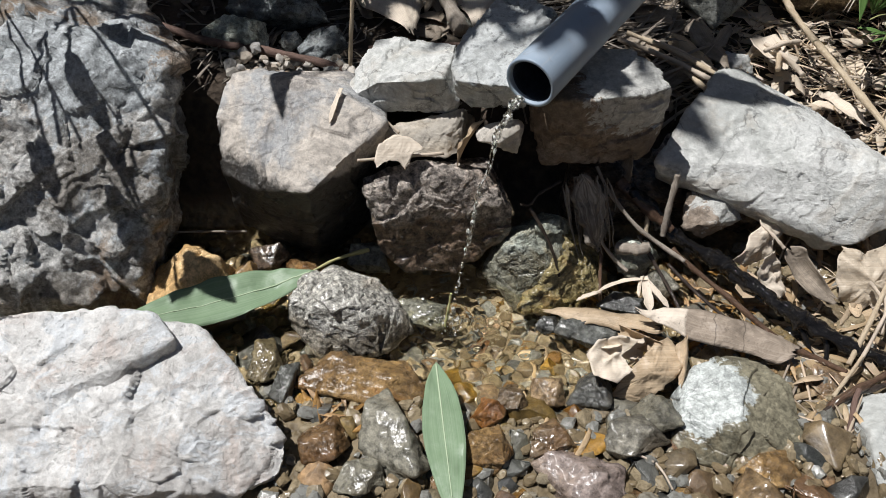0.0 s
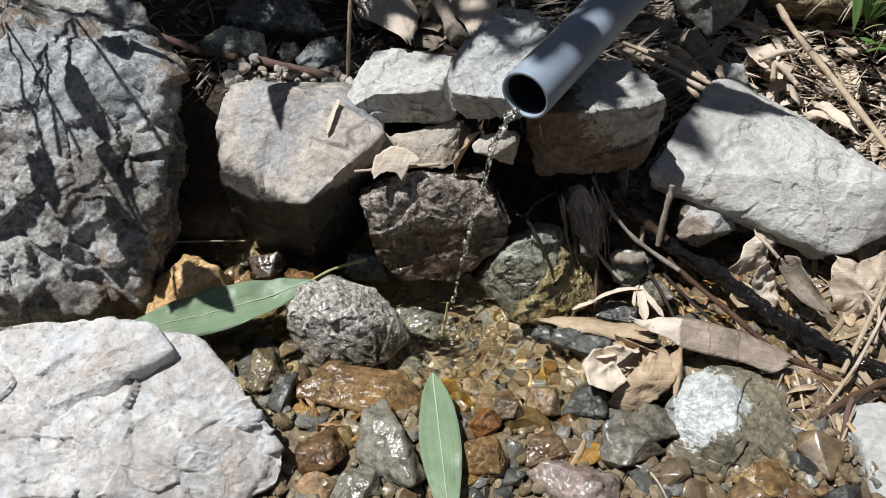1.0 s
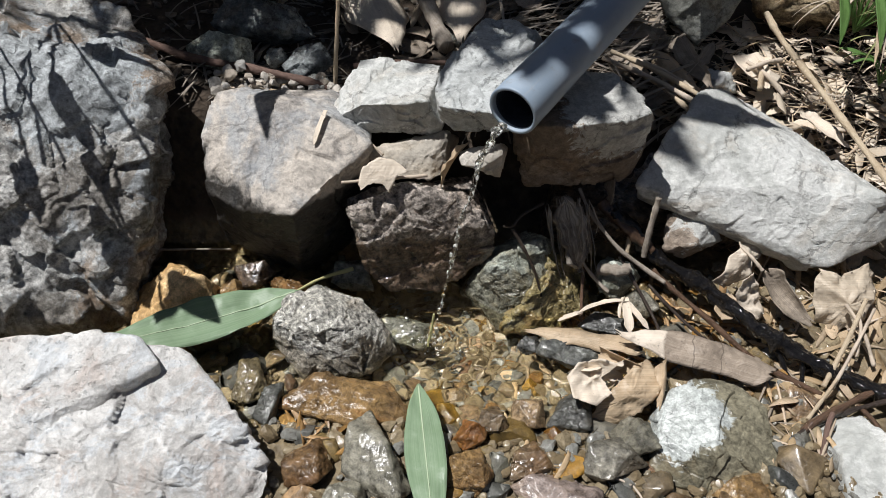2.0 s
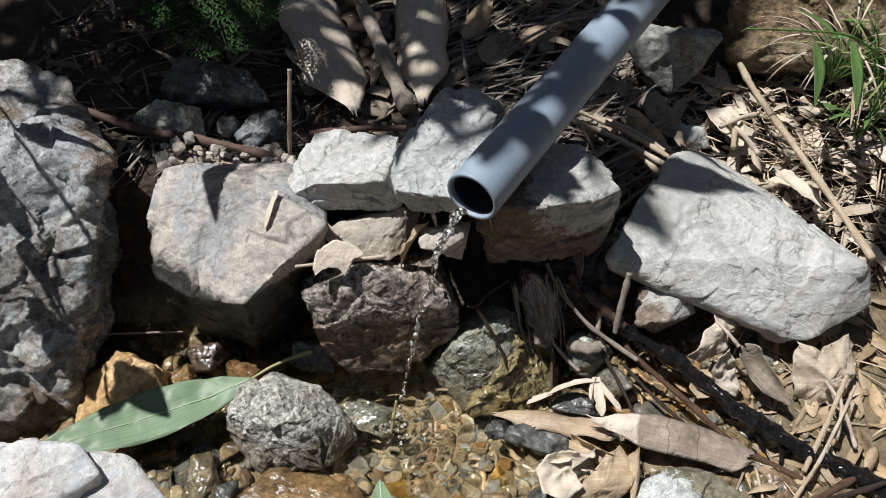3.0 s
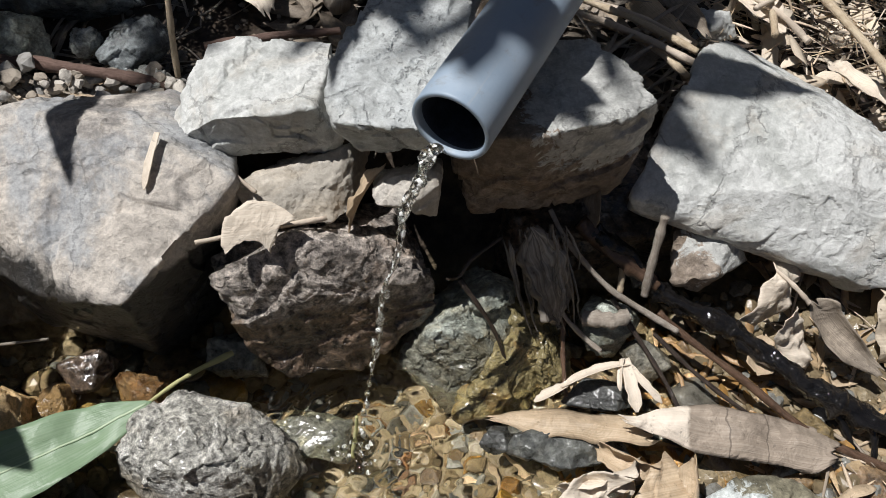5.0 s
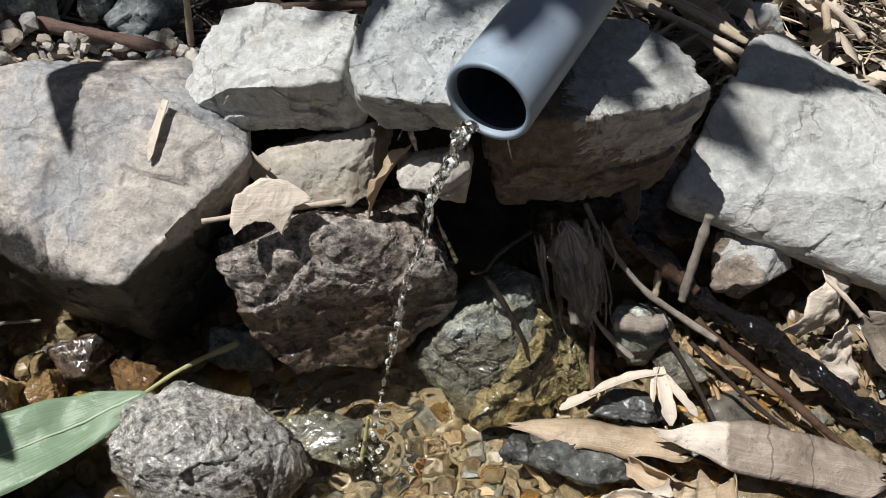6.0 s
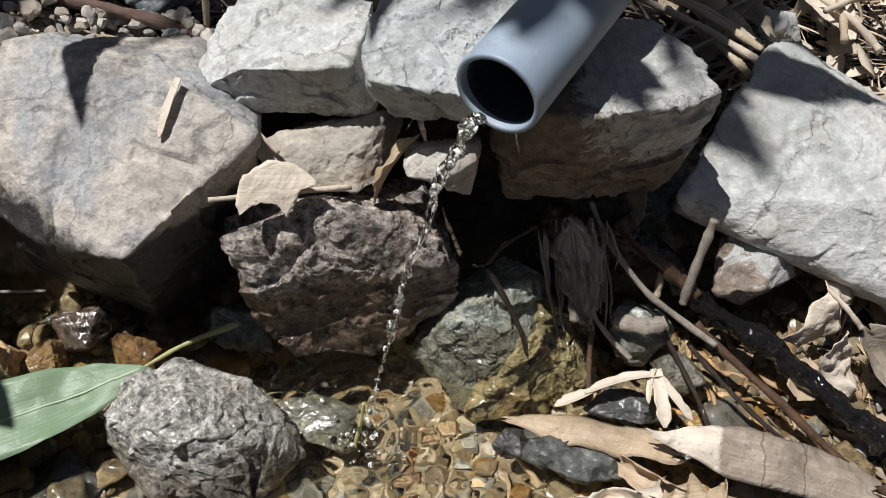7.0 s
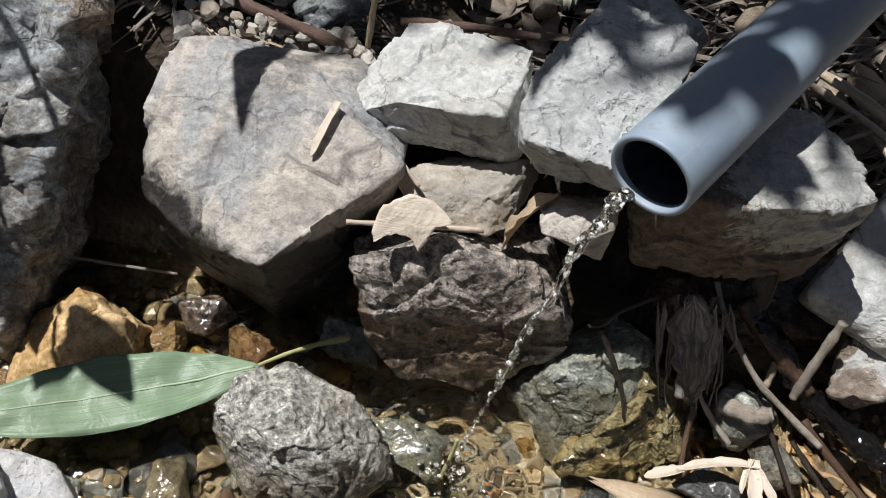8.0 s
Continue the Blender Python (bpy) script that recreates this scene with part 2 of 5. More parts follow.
def leaf_material(name, light, dark, vein=60.0, rough=0.7, blotch=0.35, through=0.25, spots=0.0, vary=0.25, tip=None, splits=(), crumple=0.6):
    """Dry or green blade: lengthwise veins along u, blotches, some light coming through."""
    m, nt, bsdf = nodes_of(name)
    uv = nt.nodes.new("ShaderNodeUVMap").outputs[0]
    stretch = nt.nodes.new("ShaderNodeMapping")
    nt.links.new(uv, stretch.inputs["Vector"])
    stretch.inputs["Scale"].default_value = (0.9, vein, 1)
    line = tex(nt, stretch.outputs[0], 1.0, 4, 0.6)
    v = coords(nt, False)
    patch = tex(nt, v, 26.0, 6, 0.65)
    fine = tex(nt, v, 260.0, 4, 0.6)
    isl = nt.nodes.new("ShaderNodeNewGeometry").outputs["Random Per Island"]
    col = blend(nt, step(nt, line, 0.3, 0.7), dark, light)
    col = blend(nt, mth(nt, "MULTIPLY", step(nt, patch, 0.46, 0.66), blotch), col, tuple(c * 0.5 for c in dark))
    wide = tex(nt, v, 38.0, 7, 0.7, 1.0)
    col = blend(nt, mth(nt, "MULTIPLY", step(nt, wide, 0.52, 0.60), blotch * 0.8), col, tuple(c * 0.55 for c in dark))
    if tip or splits:
        along = mth(nt, "ADD", add(nt, "ShaderNodeSeparateXYZ", Vector=uv).outputs["X"], mth(nt, "MULTIPLY", mth(nt, "SUBTRACT", tex(nt, v, 60.0, 3, 0.5), 0.5), 0.07))
    if tip:
        col = blend(nt, step(nt, along, tip[0] - 0.012, tip[0] + 0.012), col, blend(nt, step(nt, line, 0.3, 0.7), tuple(c * 0.86 for c in tip[1]), tip[1]))
    for place in splits:
        gap = mth(nt, "ABSOLUTE", mth(nt, "SUBTRACT", along, place))
        col = blend(nt, mth(nt, "MULTIPLY", step(nt, gap, 0.006, 0.001), 0.6), col, tuple(c * 0.2 for c in dark))
    if spots:
        col = blend(nt, mth(nt, "MULTIPLY", step(nt, fine, 0.62, 0.7), spots), col, tuple(c * 0.25 for c in dark))
    hsv = add(nt, "ShaderNodeHueSaturation", Value=mth(nt, "ADD", mth(nt, "MULTIPLY", isl, vary * 2), 1 - vary), Saturation=mth(nt, "ADD", mth(nt, "MULTIPLY", mth(nt, "FRACT", mth(nt, "MULTIPLY", isl, 5.3)), vary), 1 - vary / 2), Color=col)
    col = hsv.outputs[0]
    nt.links.new(col, bsdf.inputs["Base Color"])
    bsdf.inputs["Roughness"].default_value = rough
    bsdf.inputs["Specular IOR Level"].default_value = 0.3
    crease = add(nt, "ShaderNodeBump", Strength=crumple, Distance=0.004, Height=tex(nt, v, 75.0, 4, 0.55, 0.8))
    b = add(nt, "ShaderNodeBump", Strength=0.25, Distance=0.0010, Height=mth(nt, "ADD", line, mth(nt, "MULTIPLY", fine, 0.3)), Normal=crease.outputs[0])
    nt.links.new(b.outputs[0], bsdf.inputs["Normal"])
    tr = add(nt, "ShaderNodeBsdfTranslucent", Color=col)
    mix = add(nt, "ShaderNodeMixShader", Fac=through)
    nt.links.new(bsdf.outputs[0], mix.inputs[1])
    nt.links.new(tr.outputs[0], mix.inputs[2])
    nt.links.new(mix.outputs[0], nt.nodes["Material Output"].inputs["Surface"])
    return m


LEAF_TAN = leaf_material("dry_tan_leaf", (0.67, 0.52, 0.34), (0.50, 0.36, 0.215), 60, rough=0.4, blotch=0.36, through=0.2, spots=0.35)
LEAF_PALE = leaf_material("bleached_leaf", (0.82, 0.72, 0.58), (0.69, 0.58, 0.45), 60, rough=0.45, blotch=0.22, through=0.16, spots=0.3)
LEAF_GREYBROWN = leaf_material("grey_brown_sheath", (0.40, 0.335, 0.26), (0.22, 0.175, 0.13), 80, blotch=0.55, through=0.06, spots=0.4)
LEAF_SHEATH = leaf_material("two_tone_sheath", (0.46, 0.385, 0.31), (0.34, 0.275, 0.215), 46, rough=0.45, blotch=0.5, through=0.05, spots=0.4, vary=0.0, tip=(0.71, (0.80, 0.70, 0.58)), splits=(0.34, 0.52))
LEAF_WET = leaf_material("wet_orange_leaf", (0.46, 0.29, 0.13), (0.28, 0.16, 0.07), 40, rough=0.2, blotch=0.5, through=0.1, spots=0.3, vary=0.35)
LEAF_GREEN = leaf_material("green_bamboo_leaf", (0.33, 0.44, 0.29), (0.25, 0.36, 0.22), 34, rough=0.36, blotch=0.12, through=0.22, vary=0.1, crumple=0.15)
LEAF_RIB = leaf_material("pale_green_midrib", (0.50, 0.60, 0.42), (0.42, 0.52, 0.34), 10, rough=0.4, blotch=0.05, through=0.1, vary=0.0, crumple=0.0)
LEAF_FRESH = leaf_material("fresh_green_leaf", (0.16, 0.32, 0.06), (0.10, 0.22, 0.04), 30, rough=0.45, blotch=0.15, through=0.35, vary=0.3)
FERN_GREEN = leaf_material("fern_green", (0.05, 0.12, 0.028), (0.03, 0.075, 0.018), 20, rough=0.55, blotch=0.2, through=0.25, vary=0.3)
WEATHERED = leaf_material("weathered_bark", (0.50, 0.46, 0.40), (0.11, 0.09, 0.07), 11, rough=0.75, blotch=0.3, through=0.0, spots=0.5, vary=0.1)
STRAW = leaf_material("straw", (0.65, 0.54, 0.41), (0.45, 0.35, 0.25), 12, blotch=0.45, through=0.05, vary=0.45)


def bark_material(name, light, dark, rough=0.8, bump=0.6, film=0.0):
    m, nt, bsdf = nodes_of(name)
    uv = nt.nodes.new("ShaderNodeUVMap").outputs[0]
    st = nt.nodes.new("ShaderNodeMapping")
    nt.links.new(uv, st.inputs["Vector"])
    st.inputs["Scale"].default_value = (9, 5, 1)
    grain = tex(nt, st.outputs[0], 1.6, 8, 0.7, 0.4)
    v = coords(nt, False)
    fine = tex(nt, v, 420.0, 5, 0.65)
    patch = tex(nt, v, 45.0, 5, 0.6)
    col = blend(nt, step(nt, mth(nt, "ADD", mth(nt, "MULTIPLY", grain, 0.6), mth(nt, "MULTIPLY", patch, 0.4)), 0.35, 0.65), dark, light)
    nt.links.new(col, bsdf.inputs["Base Color"])
    nt.links.new(mth(nt, "ADD", rough - 0.12, mth(nt, "MULTIPLY", patch, 0.25), True), bsdf.inputs["Roughness"])
    b = add(nt, "ShaderNodeBump", Strength=bump, Distance=0.003, Height=mth(nt, "ADD", grain, mth(nt, "MULTIPLY", fine, 0.6)))
    nt.links.new(b.outputs[0], bsdf.inputs["Normal"])
    bsdf.inputs["Coat Weight"].default_value = film
    bsdf.inputs["Coat Roughness"].default_value = 0.07
    bsdf.inputs["Specular IOR Level"].default_value = 0.5 - 0.4 * film
    wrinkle = add(nt, "ShaderNodeBump", Strength=0.6, Distance=0.004, Height=tex(nt, v, 130.0, 2, 0.5))
    nt.links.new(wrinkle.outputs[0], bsdf.inputs["Coat Normal"])
    return m


BARK_BLACK = bark_material("wet_black_bark", (0.010, 0.0085, 0.008), (0.003, 0.0026, 0.0026), 0.6, 0.8, 1.0)
BARK_BROWN = bark_material("brown_twig", (0.16, 0.095, 0.06), (0.06, 0.035, 0.022), 0.4, 0.6, 0.8)
BARK_DARK = bark_material("dark_twig", (0.07, 0.05, 0.038), (0.022, 0.016, 0.013), 0.45, 0.6, 0.7)
BARK_GREY = bark_material("grey_stick", (0.42, 0.37, 0.31), (0.24, 0.20, 0.16), 0.8)
CANE = bark_material("pale_cane", (0.60, 0.50, 0.36), (0.42, 0.32, 0.21), 0.6)
ROOT = bark_material("reddish_root", (0.19, 0.12, 0.095), (0.10, 0.06, 0.045), 0.75)


def pipe_material():
    m, nt, bsdf = nodes_of("grey_pvc")
    v = coords(nt, False)
    patch = tex(nt, v, 18.0, 6, 0.65)
    fine = tex(nt, v, 500.0, 3, 0.6)
    st = nt.nodes.new("ShaderNodeMapping")
    nt.links.new(v, st.inputs["Vector"])
    st.inputs["Scale"].default_value = (160, 160, 5)
    scratch = tex(nt, st.outputs[0], 1.0, 5, 0.7)
    col = blend(nt, step(nt, patch, 0.35, 0.7), (0.265, 0.34, 0.425), (0.335, 0.40, 0.47))
    col = blend(nt, mth(nt, "MULTIPLY", step(nt, scratch, 0.56, 0.75), 0.4), col, (0.40, 0.41, 0.41))
    col = blend(nt, mth(nt, "MULTIPLY", step(nt, tex(nt, v, 42.0, 7, 0.75, 0.5), 0.56, 0.7), 0.35), col, (0.22, 0.18, 0.13))
    nt.links.new(col, bsdf.inputs["Base Color"])
    nt.links.new(mth(nt, "ADD", 0.36, mth(nt, "MULTIPLY", patch, 0.25)), bsdf.inputs["Roughness"])
    b = add(nt, "ShaderNodeBump", Strength=0.15, Distance=0.0006, Height=mth(nt, "ADD", fine, scratch))
    nt.links.new(b.outputs[0], bsdf.inputs["Normal"])
    return m


PIPE = pipe_material()
# The pipe's inner darkness is shade, put into the bore's base colour.
BORE = rock_material("bore_shade", (0.055, 0.062, 0.08), (0.025, 0.03, 0.04), (0.03, 0.028, 0.02), 0.4, 0.3, rough=0.35, bump=0.2)


def water_material(name, bump, scale, rough=0.0):
    m, nt, bsdf = nodes_of(name)
    bsdf.inputs["Base Color"].default_value = (0.97, 0.97, 0.93, 1) if rough < 0.015 else (0.82, 0.78, 0.62, 1)
    bsdf.inputs["Roughness"].default_value = rough
    bsdf.inputs["IOR"].default_value = 1.33
    bsdf.inputs["Transmission Weight"].default_value = 1.0
    if bump:
        b = add(nt, "ShaderNodeBump", Strength=bump, Distance=0.002, Height=tex(nt, coords(nt, False), scale, 2, 0.5, 0.5))
        nt.links.new(b.outputs[0], bsdf.inputs["Normal"])
    return m


WATER = water_material("clear_water", 0.0, 90.0, 0.02)
DROPS = water_material("falling_water", 0.5, 320.0, 0.012)


def paint_glints(m):
    """White flecks painted in places into the clear water, standing in for sun glints."""
    nt = m.node_tree
    bsdf = nt.nodes["Principled BSDF"]
    fleck = step(nt, tex(nt, coords(nt, False), 230.0, 3, 0.6), 0.53, 0.61)
    nt.links.new(mth(nt, "SUBTRACT", 1.0, mth(nt, "MULTIPLY", fleck, 0.85)), bsdf.inputs["Transmission Weight"])


paint_glints(DROPS)


def ground_material():
    m, nt, bsdf = nodes_of("stream_bed_and_soil")
    pos = nt.nodes.new("ShaderNodeNewGeometry").outputs["Position"]
    z = add(nt, "ShaderNodeSeparateXYZ", Vector=pos).outputs["Z"]
    big = tex(nt, pos, 9.0, 6, 0.65)
    mid = tex(nt, pos, 60.0, 6, 0.7)
    grain = add(nt, "ShaderNodeTexVoronoi", Vector=pos, Scale=150.0)
    sand = blend(nt, step(nt, mid, 0.35, 0.65), (0.12, 0.09, 0.05), (0.24, 0.185, 0.105))
    soil = blend(nt, step(nt, mth(nt, "ADD", mth(nt, "MULTIPLY", big, 0.5), mth(nt, "MULTIPLY", mid, 0.5)), 0.38, 0.62), (0.03, 0.022, 0.016), (0.09, 0.066, 0.046))
    col = blend(nt, step(nt, mth(nt, "ADD", z, mth(nt, "MULTIPLY", mth(nt, "SUBTRACT", mid, 0.5), 0.03)), 0.01, 0.035), sand, soil)
    nt.links.new(col, bsdf.inputs["Base Color"])
    nt.links.new(add(nt, "ShaderNodeMapRange", Value=z, From_Min=0.0, From_Max=0.03, To_Min=0.35, To_Max=0.95).outputs[0], bsdf.inputs["Roughness"])
    b = add(nt, "ShaderNodeBump", Strength=0.7, Distance=0.006, Height=mth(nt, "ADD", mid, mth(nt, "MULTIPLY", grain.outputs["Distance"], 0.5)))
    nt.links.new(b.outputs[0], bsdf.inputs["Normal"])
    return m


GROUND = ground_material()


# ---- shape helpers ----
def mesh_object(name, verts, faces, material, parent=None, at=(0, 0, 0), uv=None, label="", shade=True):
    me = bpy.data.meshes.new(name)
    me.from_pydata(np.asarray(verts).tolist(), [], np.asarray(faces).tolist() if isinstance(faces, np.ndarray) else faces)
    me.materials.append(material)
    if uv is not None:
        layer = me.uv_layers.new(name="UVMap")
        idx = np.empty(len(me.loops), dtype=np.int32)
        me.loops.foreach_get("vertex_index", idx)
        layer.data.foreach_set("uv", np.asarray(uv, dtype=np.float32)[idx].ravel())
    if shade:
        me.polygons.foreach_set("use_smooth", np.ones(len(me.polygons), dtype=bool))
    me.update()
    ob = new(name, me)
    ob.location = at
    if parent:
        ob.parent = parent
    if label:
        tagged(ob, label)
    return ob


SPHERES = {}


def sphere(detail):
    if detail not in SPHERES:
        bm = bmesh.new()
        bmesh.ops.create_icosphere(bm, subdivisions=detail, radius=1.0)
        SPHERES[detail] = (np.array([v.co[:] for v in bm.verts]), np.array([[v.index for v in f.verts] for f in bm.faces]))
        bm.free()
    return SPHERES[detail]


def stone_shape(corners, detail, seed, rough=0.006, edge=26.0, chip=1.0, facets=34, depth=0.05):
    """A broken stone: the hull of its corners with worn edges, fracture steps and pits. Gives centre, vertices and faces."""
    corners = np.asarray(corners, dtype=float)
    centre = (corners.min(0) + corners.max(0)) / 2 * 0.4 + corners.mean(0) * 0.6
    size = np.maximum(corners.max(0) - corners.min(0), 0.3 * (corners.max(0) - corners.min(0)).max())
    bm = bmesh.new()
    for c in corners - centre:
        bm.verts.new(c)
    bmesh.ops.convex_hull(bm, input=bm.verts)
    bm.normal_update()
    planes = np.array([[*f.normal, f.normal.dot(f.verts[0].co)] for f in bm.faces if f.calc_area() > 1e-9])
    bm.free()
    planes = planes[planes[:, 3] > 1e-5]
    rnd = np.random.RandomState(seed)
    cut = rnd.normal(size=(facets, 3)) / size
    cut /= np.linalg.norm(cut, axis=1, keepdims=True)
    reach = ((corners - centre) @ cut.T).max(0) * (1 - depth * rnd.uniform(0, 1, facets) ** 1.6)
    planes = np.concatenate([planes, np.concatenate([cut, reach[:, None]], 1)])
    dirs, faces = sphere(detail)
    dirs = dirs * size
    dirs = dirs / np.linalg.norm(dirs, axis=1, keepdims=True)
    g = np.maximum(dirs @ planes[:, :3].T / planes[:, 3], 1e-6)
    top = g.max(1, keepdims=True)
    w = (g / top) ** (edge * 2.5)
    r = 1.0 / (top[:, 0] * w.sum(1) ** (1.0 / (edge * 2.5)))
    normal = (g / top) ** edge @ planes[:, :3]
    normal /= np.linalg.norm(normal, axis=1, keepdims=True)
    p = dirs * r[:, None]
    q = p + seed * 3.17
    bend = np.stack([noise3(q * 30, seed + 40), noise3(q * 30, seed + 41), noise3(q * 30, seed + 42)], 1) * 0.014
    d = 0.45 * fbm(q * 17, seed, 3, 0.45)
    cells = noise3((q + bend) * np.array([26.0, 29.0, 33.0]), seed + 5) * 2.5
    d = d + chip * 0.55 * (np.floor(cells) + smooth(0.0, 0.22, cells - np.floor(cells))) / 2.5
    small = noise3((q + bend * 0.7) * 95, seed + 9) * 2.5
    d = d + chip * 0.22 * (np.floor(small) + smooth(0.0, 0.3, small - np.floor(small))) / 2.5
    d = d + 0.10 * fbm((q + bend) * 170, seed + 11, 3, 0.6)
    cracks = np.exp(-(noise3((q + bend * 1.5) * np.array([16.0, 22.0, 40.0]), seed + 21) / 0.03) ** 2)
    d = d - 0.22 * chip * cracks * smooth(0.1, 0.4, noise3(q * 14, seed + 22))
    p = p + normal * (d * rough)[:, None]
    if detail > 4:
        for count, lift, tilt in ((int(26 + 9 * chip), 0.5, 0.10), (260, 0.16, 0.16)):
            site = p[rnd.randint(0, len(p), count)]
            slope = rnd.normal(size=(count, 3)) * tilt * chip
            rise = rnd.uniform(-1, 1, count) * lift * chip * rough
            warped = p + bend * (0.7 if count < 100 else 0.35)
            near = np.concatenate([((part[:, None] - site[None]) ** 2).sum(-1).argmin(1) for part in np.array_split(warped, 24)])
            push = rise[near] + np.clip(((p - site[near]) * slope[near]).sum(1), -rough * 0.8, rough * 0.8)
            p = p + normal * push[:, None]
    return centre, p, faces


def stone(name, corners, material, label, detail=6, seed=1, rough=0.006, edge=26.0, chip=1.0, category="rock", group="", facets=34, depth=0.05):
    centre, p, faces = stone_shape(corners, detail, seed, rough, edge, chip, facets, depth)
    ob = mesh_object(name, p, faces, material, at=centre)
    return tagged(ob, label, category, group)


def box_stone(x, y, z, a, b, c, turn=0.0, lean=0.0, seed=1, n=11):
    """Uneven corners of a lump that measures a x b x c round (x, y, z)."""
    rnd = random.Random(seed)
    out = []
    for k in range(n):
        th = k * 2.399963 + rnd.uniform(-0.4, 0.4)
        h = 1 - 2 * (k + 0.5) / n
        s = math.sqrt(1 - h * h)
        f = rnd.uniform(0.85, 1.25)
        px, py, pz = a / 2 * s * math.cos(th) * f, b / 2 * s * math.sin(th) * f, c / 2 * h * f
        cs, sn = math.cos(radians(turn)), math.sin(radians(turn))
        px, py = px * cs - py * sn, px * sn + py * cs
        out.append((x + px, y + py, z + pz + lean * px))
    return out


# ---- ground, water ----
def ground_height(x, y):
    """Stream bed in front, bank behind the row of stones, hillside beyond."""
    x, y = np.asarray(x, float), np.asarray(y, float)
    p = np.stack([x, y, 0 * x], -1).reshape(-1, 3)
    n = fbm(p * 14, 3, 4).reshape(x.shape)
    right = smooth(0.22, 0.36, x)
    pool = np.exp(-(((x - 0.05) / 0.15) ** 2 + ((y - 0.585) / 0.085) ** 2))
    bed = -0.012 - 0.038 * pool + 0.004 * n + 0.02 * smooth(0.25, 0.5, x) + 0.020 * smooth(0.50, 0.43, y) - 0.035 * np.exp(-((x + 0.005) / 0.06) ** 2 - ((y - 0.635) / 0.035) ** 2)
    wall = smooth(0.665 + 0.02 * right, 0.80 + 0.14 * right, y)
    bank = 0.115 - 0.055 * right + 0.03 * smooth(-0.1, -0.3, x) + 0.006 * n + 0.10 * np.maximum(y - 0.95, 0) + 0.35 * np.maximum(y - 1.15, 0) + 0.10 * smooth(0.52, 0.75, x)
    side = 0.5 * np.maximum(x - 0.62, 0) + 0.5 * np.maximum(-0.62 - x, 0)
    front = 0.12 * np.maximum(0.15 - y, 0)
    h = bed * (1 - wall) + bank * wall + np.minimum(side + front, 40)
    return np.minimum(h, 60.0)


def build_ground():
    near = np.linspace(-0.9, 0.9, 241)
    far = np.array([1.0, 1.2, 1.6, 2.4, 4, 8, 16, 40, 120, 400])
    xs = np.concatenate([-far[::-1], near, far])
    ys = np.concatenate([0.7 - far[::-1] - 0.6, np.linspace(0.1, 1.4, 175), 1.4 + far * 0.9])
    gx, gy = np.meshgrid(xs, ys)
    gz = ground_height(gx, gy)
    nx, ny = len(xs), len(ys)
    i = np.arange(nx * ny).reshape(ny, nx)
    quads = np.stack([i[:-1, :-1], i[:-1, 1:], i[1:, 1:], i[1:, :-1]], -1).reshape(-1, 4)
    ob = mesh_object("ground", np.stack([gx, gy, gz], -1).reshape(-1, 3), quads, GROUND)
    tagged(ob, "sandy stream bed rising to a dark soil bank", "ground", kind="structure")


build_ground()

SPLASH = (0.031, 0.568)


def build_water():
    xs, ys = np.linspace(-0.62, 0.32, 470), np.linspace(0.43, 0.70, 135)
    gx, gy = np.meshgrid(xs, ys)
    r = np.hypot(gx - SPLASH[0], (gy - SPLASH[1]))
    ring = np.sin(r * 2 * np.pi / 0.0135) * np.exp(-r / 0.085) * 0.0016
    p = np.stack([gx, gy, 0 * gx], -1).reshape(-1, 3)
    rip = (fbm(p * np.array([105.0, 150.0, 1.0]), 8, 3).reshape(gx.shape)) * (0.0026 * np.exp(-r / 0.12) + 0.0004)
    calm = fbm(p * 22, 9, 2).reshape(gx.shape) * 0.0004
    z = 0.0 + ring + rip + calm - 0.006 * smooth(0.22, 0.32, gx)
    nx, ny = len(xs), len(ys)
    i = np.arange(nx * ny).reshape(ny, nx)
    quads = np.stack([i[:-1, :-1], i[:-1, 1:], i[1:, 1:], i[1:, :-1]], -1).reshape(-1, 4)
    ob = mesh_object("water", np.stack([gx, gy, z], -1).reshape(-1, 3), quads, WATER)
    ob.visible_shadow = False
    tagged(ob, "shallow clear rippling stream water over brown pebbles", "water", kind="structure")


build_water()

# ---- large stones ----
stone("boulder", [(-.66, .70, .20), (-.62, .92, .21), (-.33, .87, .19), (-.262, .755, .180), (-.252, .725, .165), (-.43, .78, .222), (-.34, .715, .208), (-.45, .70, .20), (-.365, .637, .146),
                  (-.268, .660, .120), (-.272, .76, .05), (-.286, .600, .05), (-.295, .570, -.04), (-.29, .70, -.04), (-.66, .49, .03), (-.64, .49, -.04), (-.40, .545, .048), (-.335, .550, .024)],
      STONE_GREY, "large rough grey weathered boulder at the water's edge", 7, 3, 0.0076, 44, 1.2, category="boulder", facets=16, depth=0.04)
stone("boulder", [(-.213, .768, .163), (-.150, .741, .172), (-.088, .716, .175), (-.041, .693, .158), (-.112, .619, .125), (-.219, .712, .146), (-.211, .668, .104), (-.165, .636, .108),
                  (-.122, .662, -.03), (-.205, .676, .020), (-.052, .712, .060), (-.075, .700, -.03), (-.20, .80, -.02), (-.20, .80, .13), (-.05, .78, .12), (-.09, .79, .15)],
      STONE_WARM, "warm grey boulder with a flat sunlit face and wet base, shade painted into its dark lower part", 7, 5, 0.0032, 60, 0.4, category="boulder", facets=9, depth=0.03)
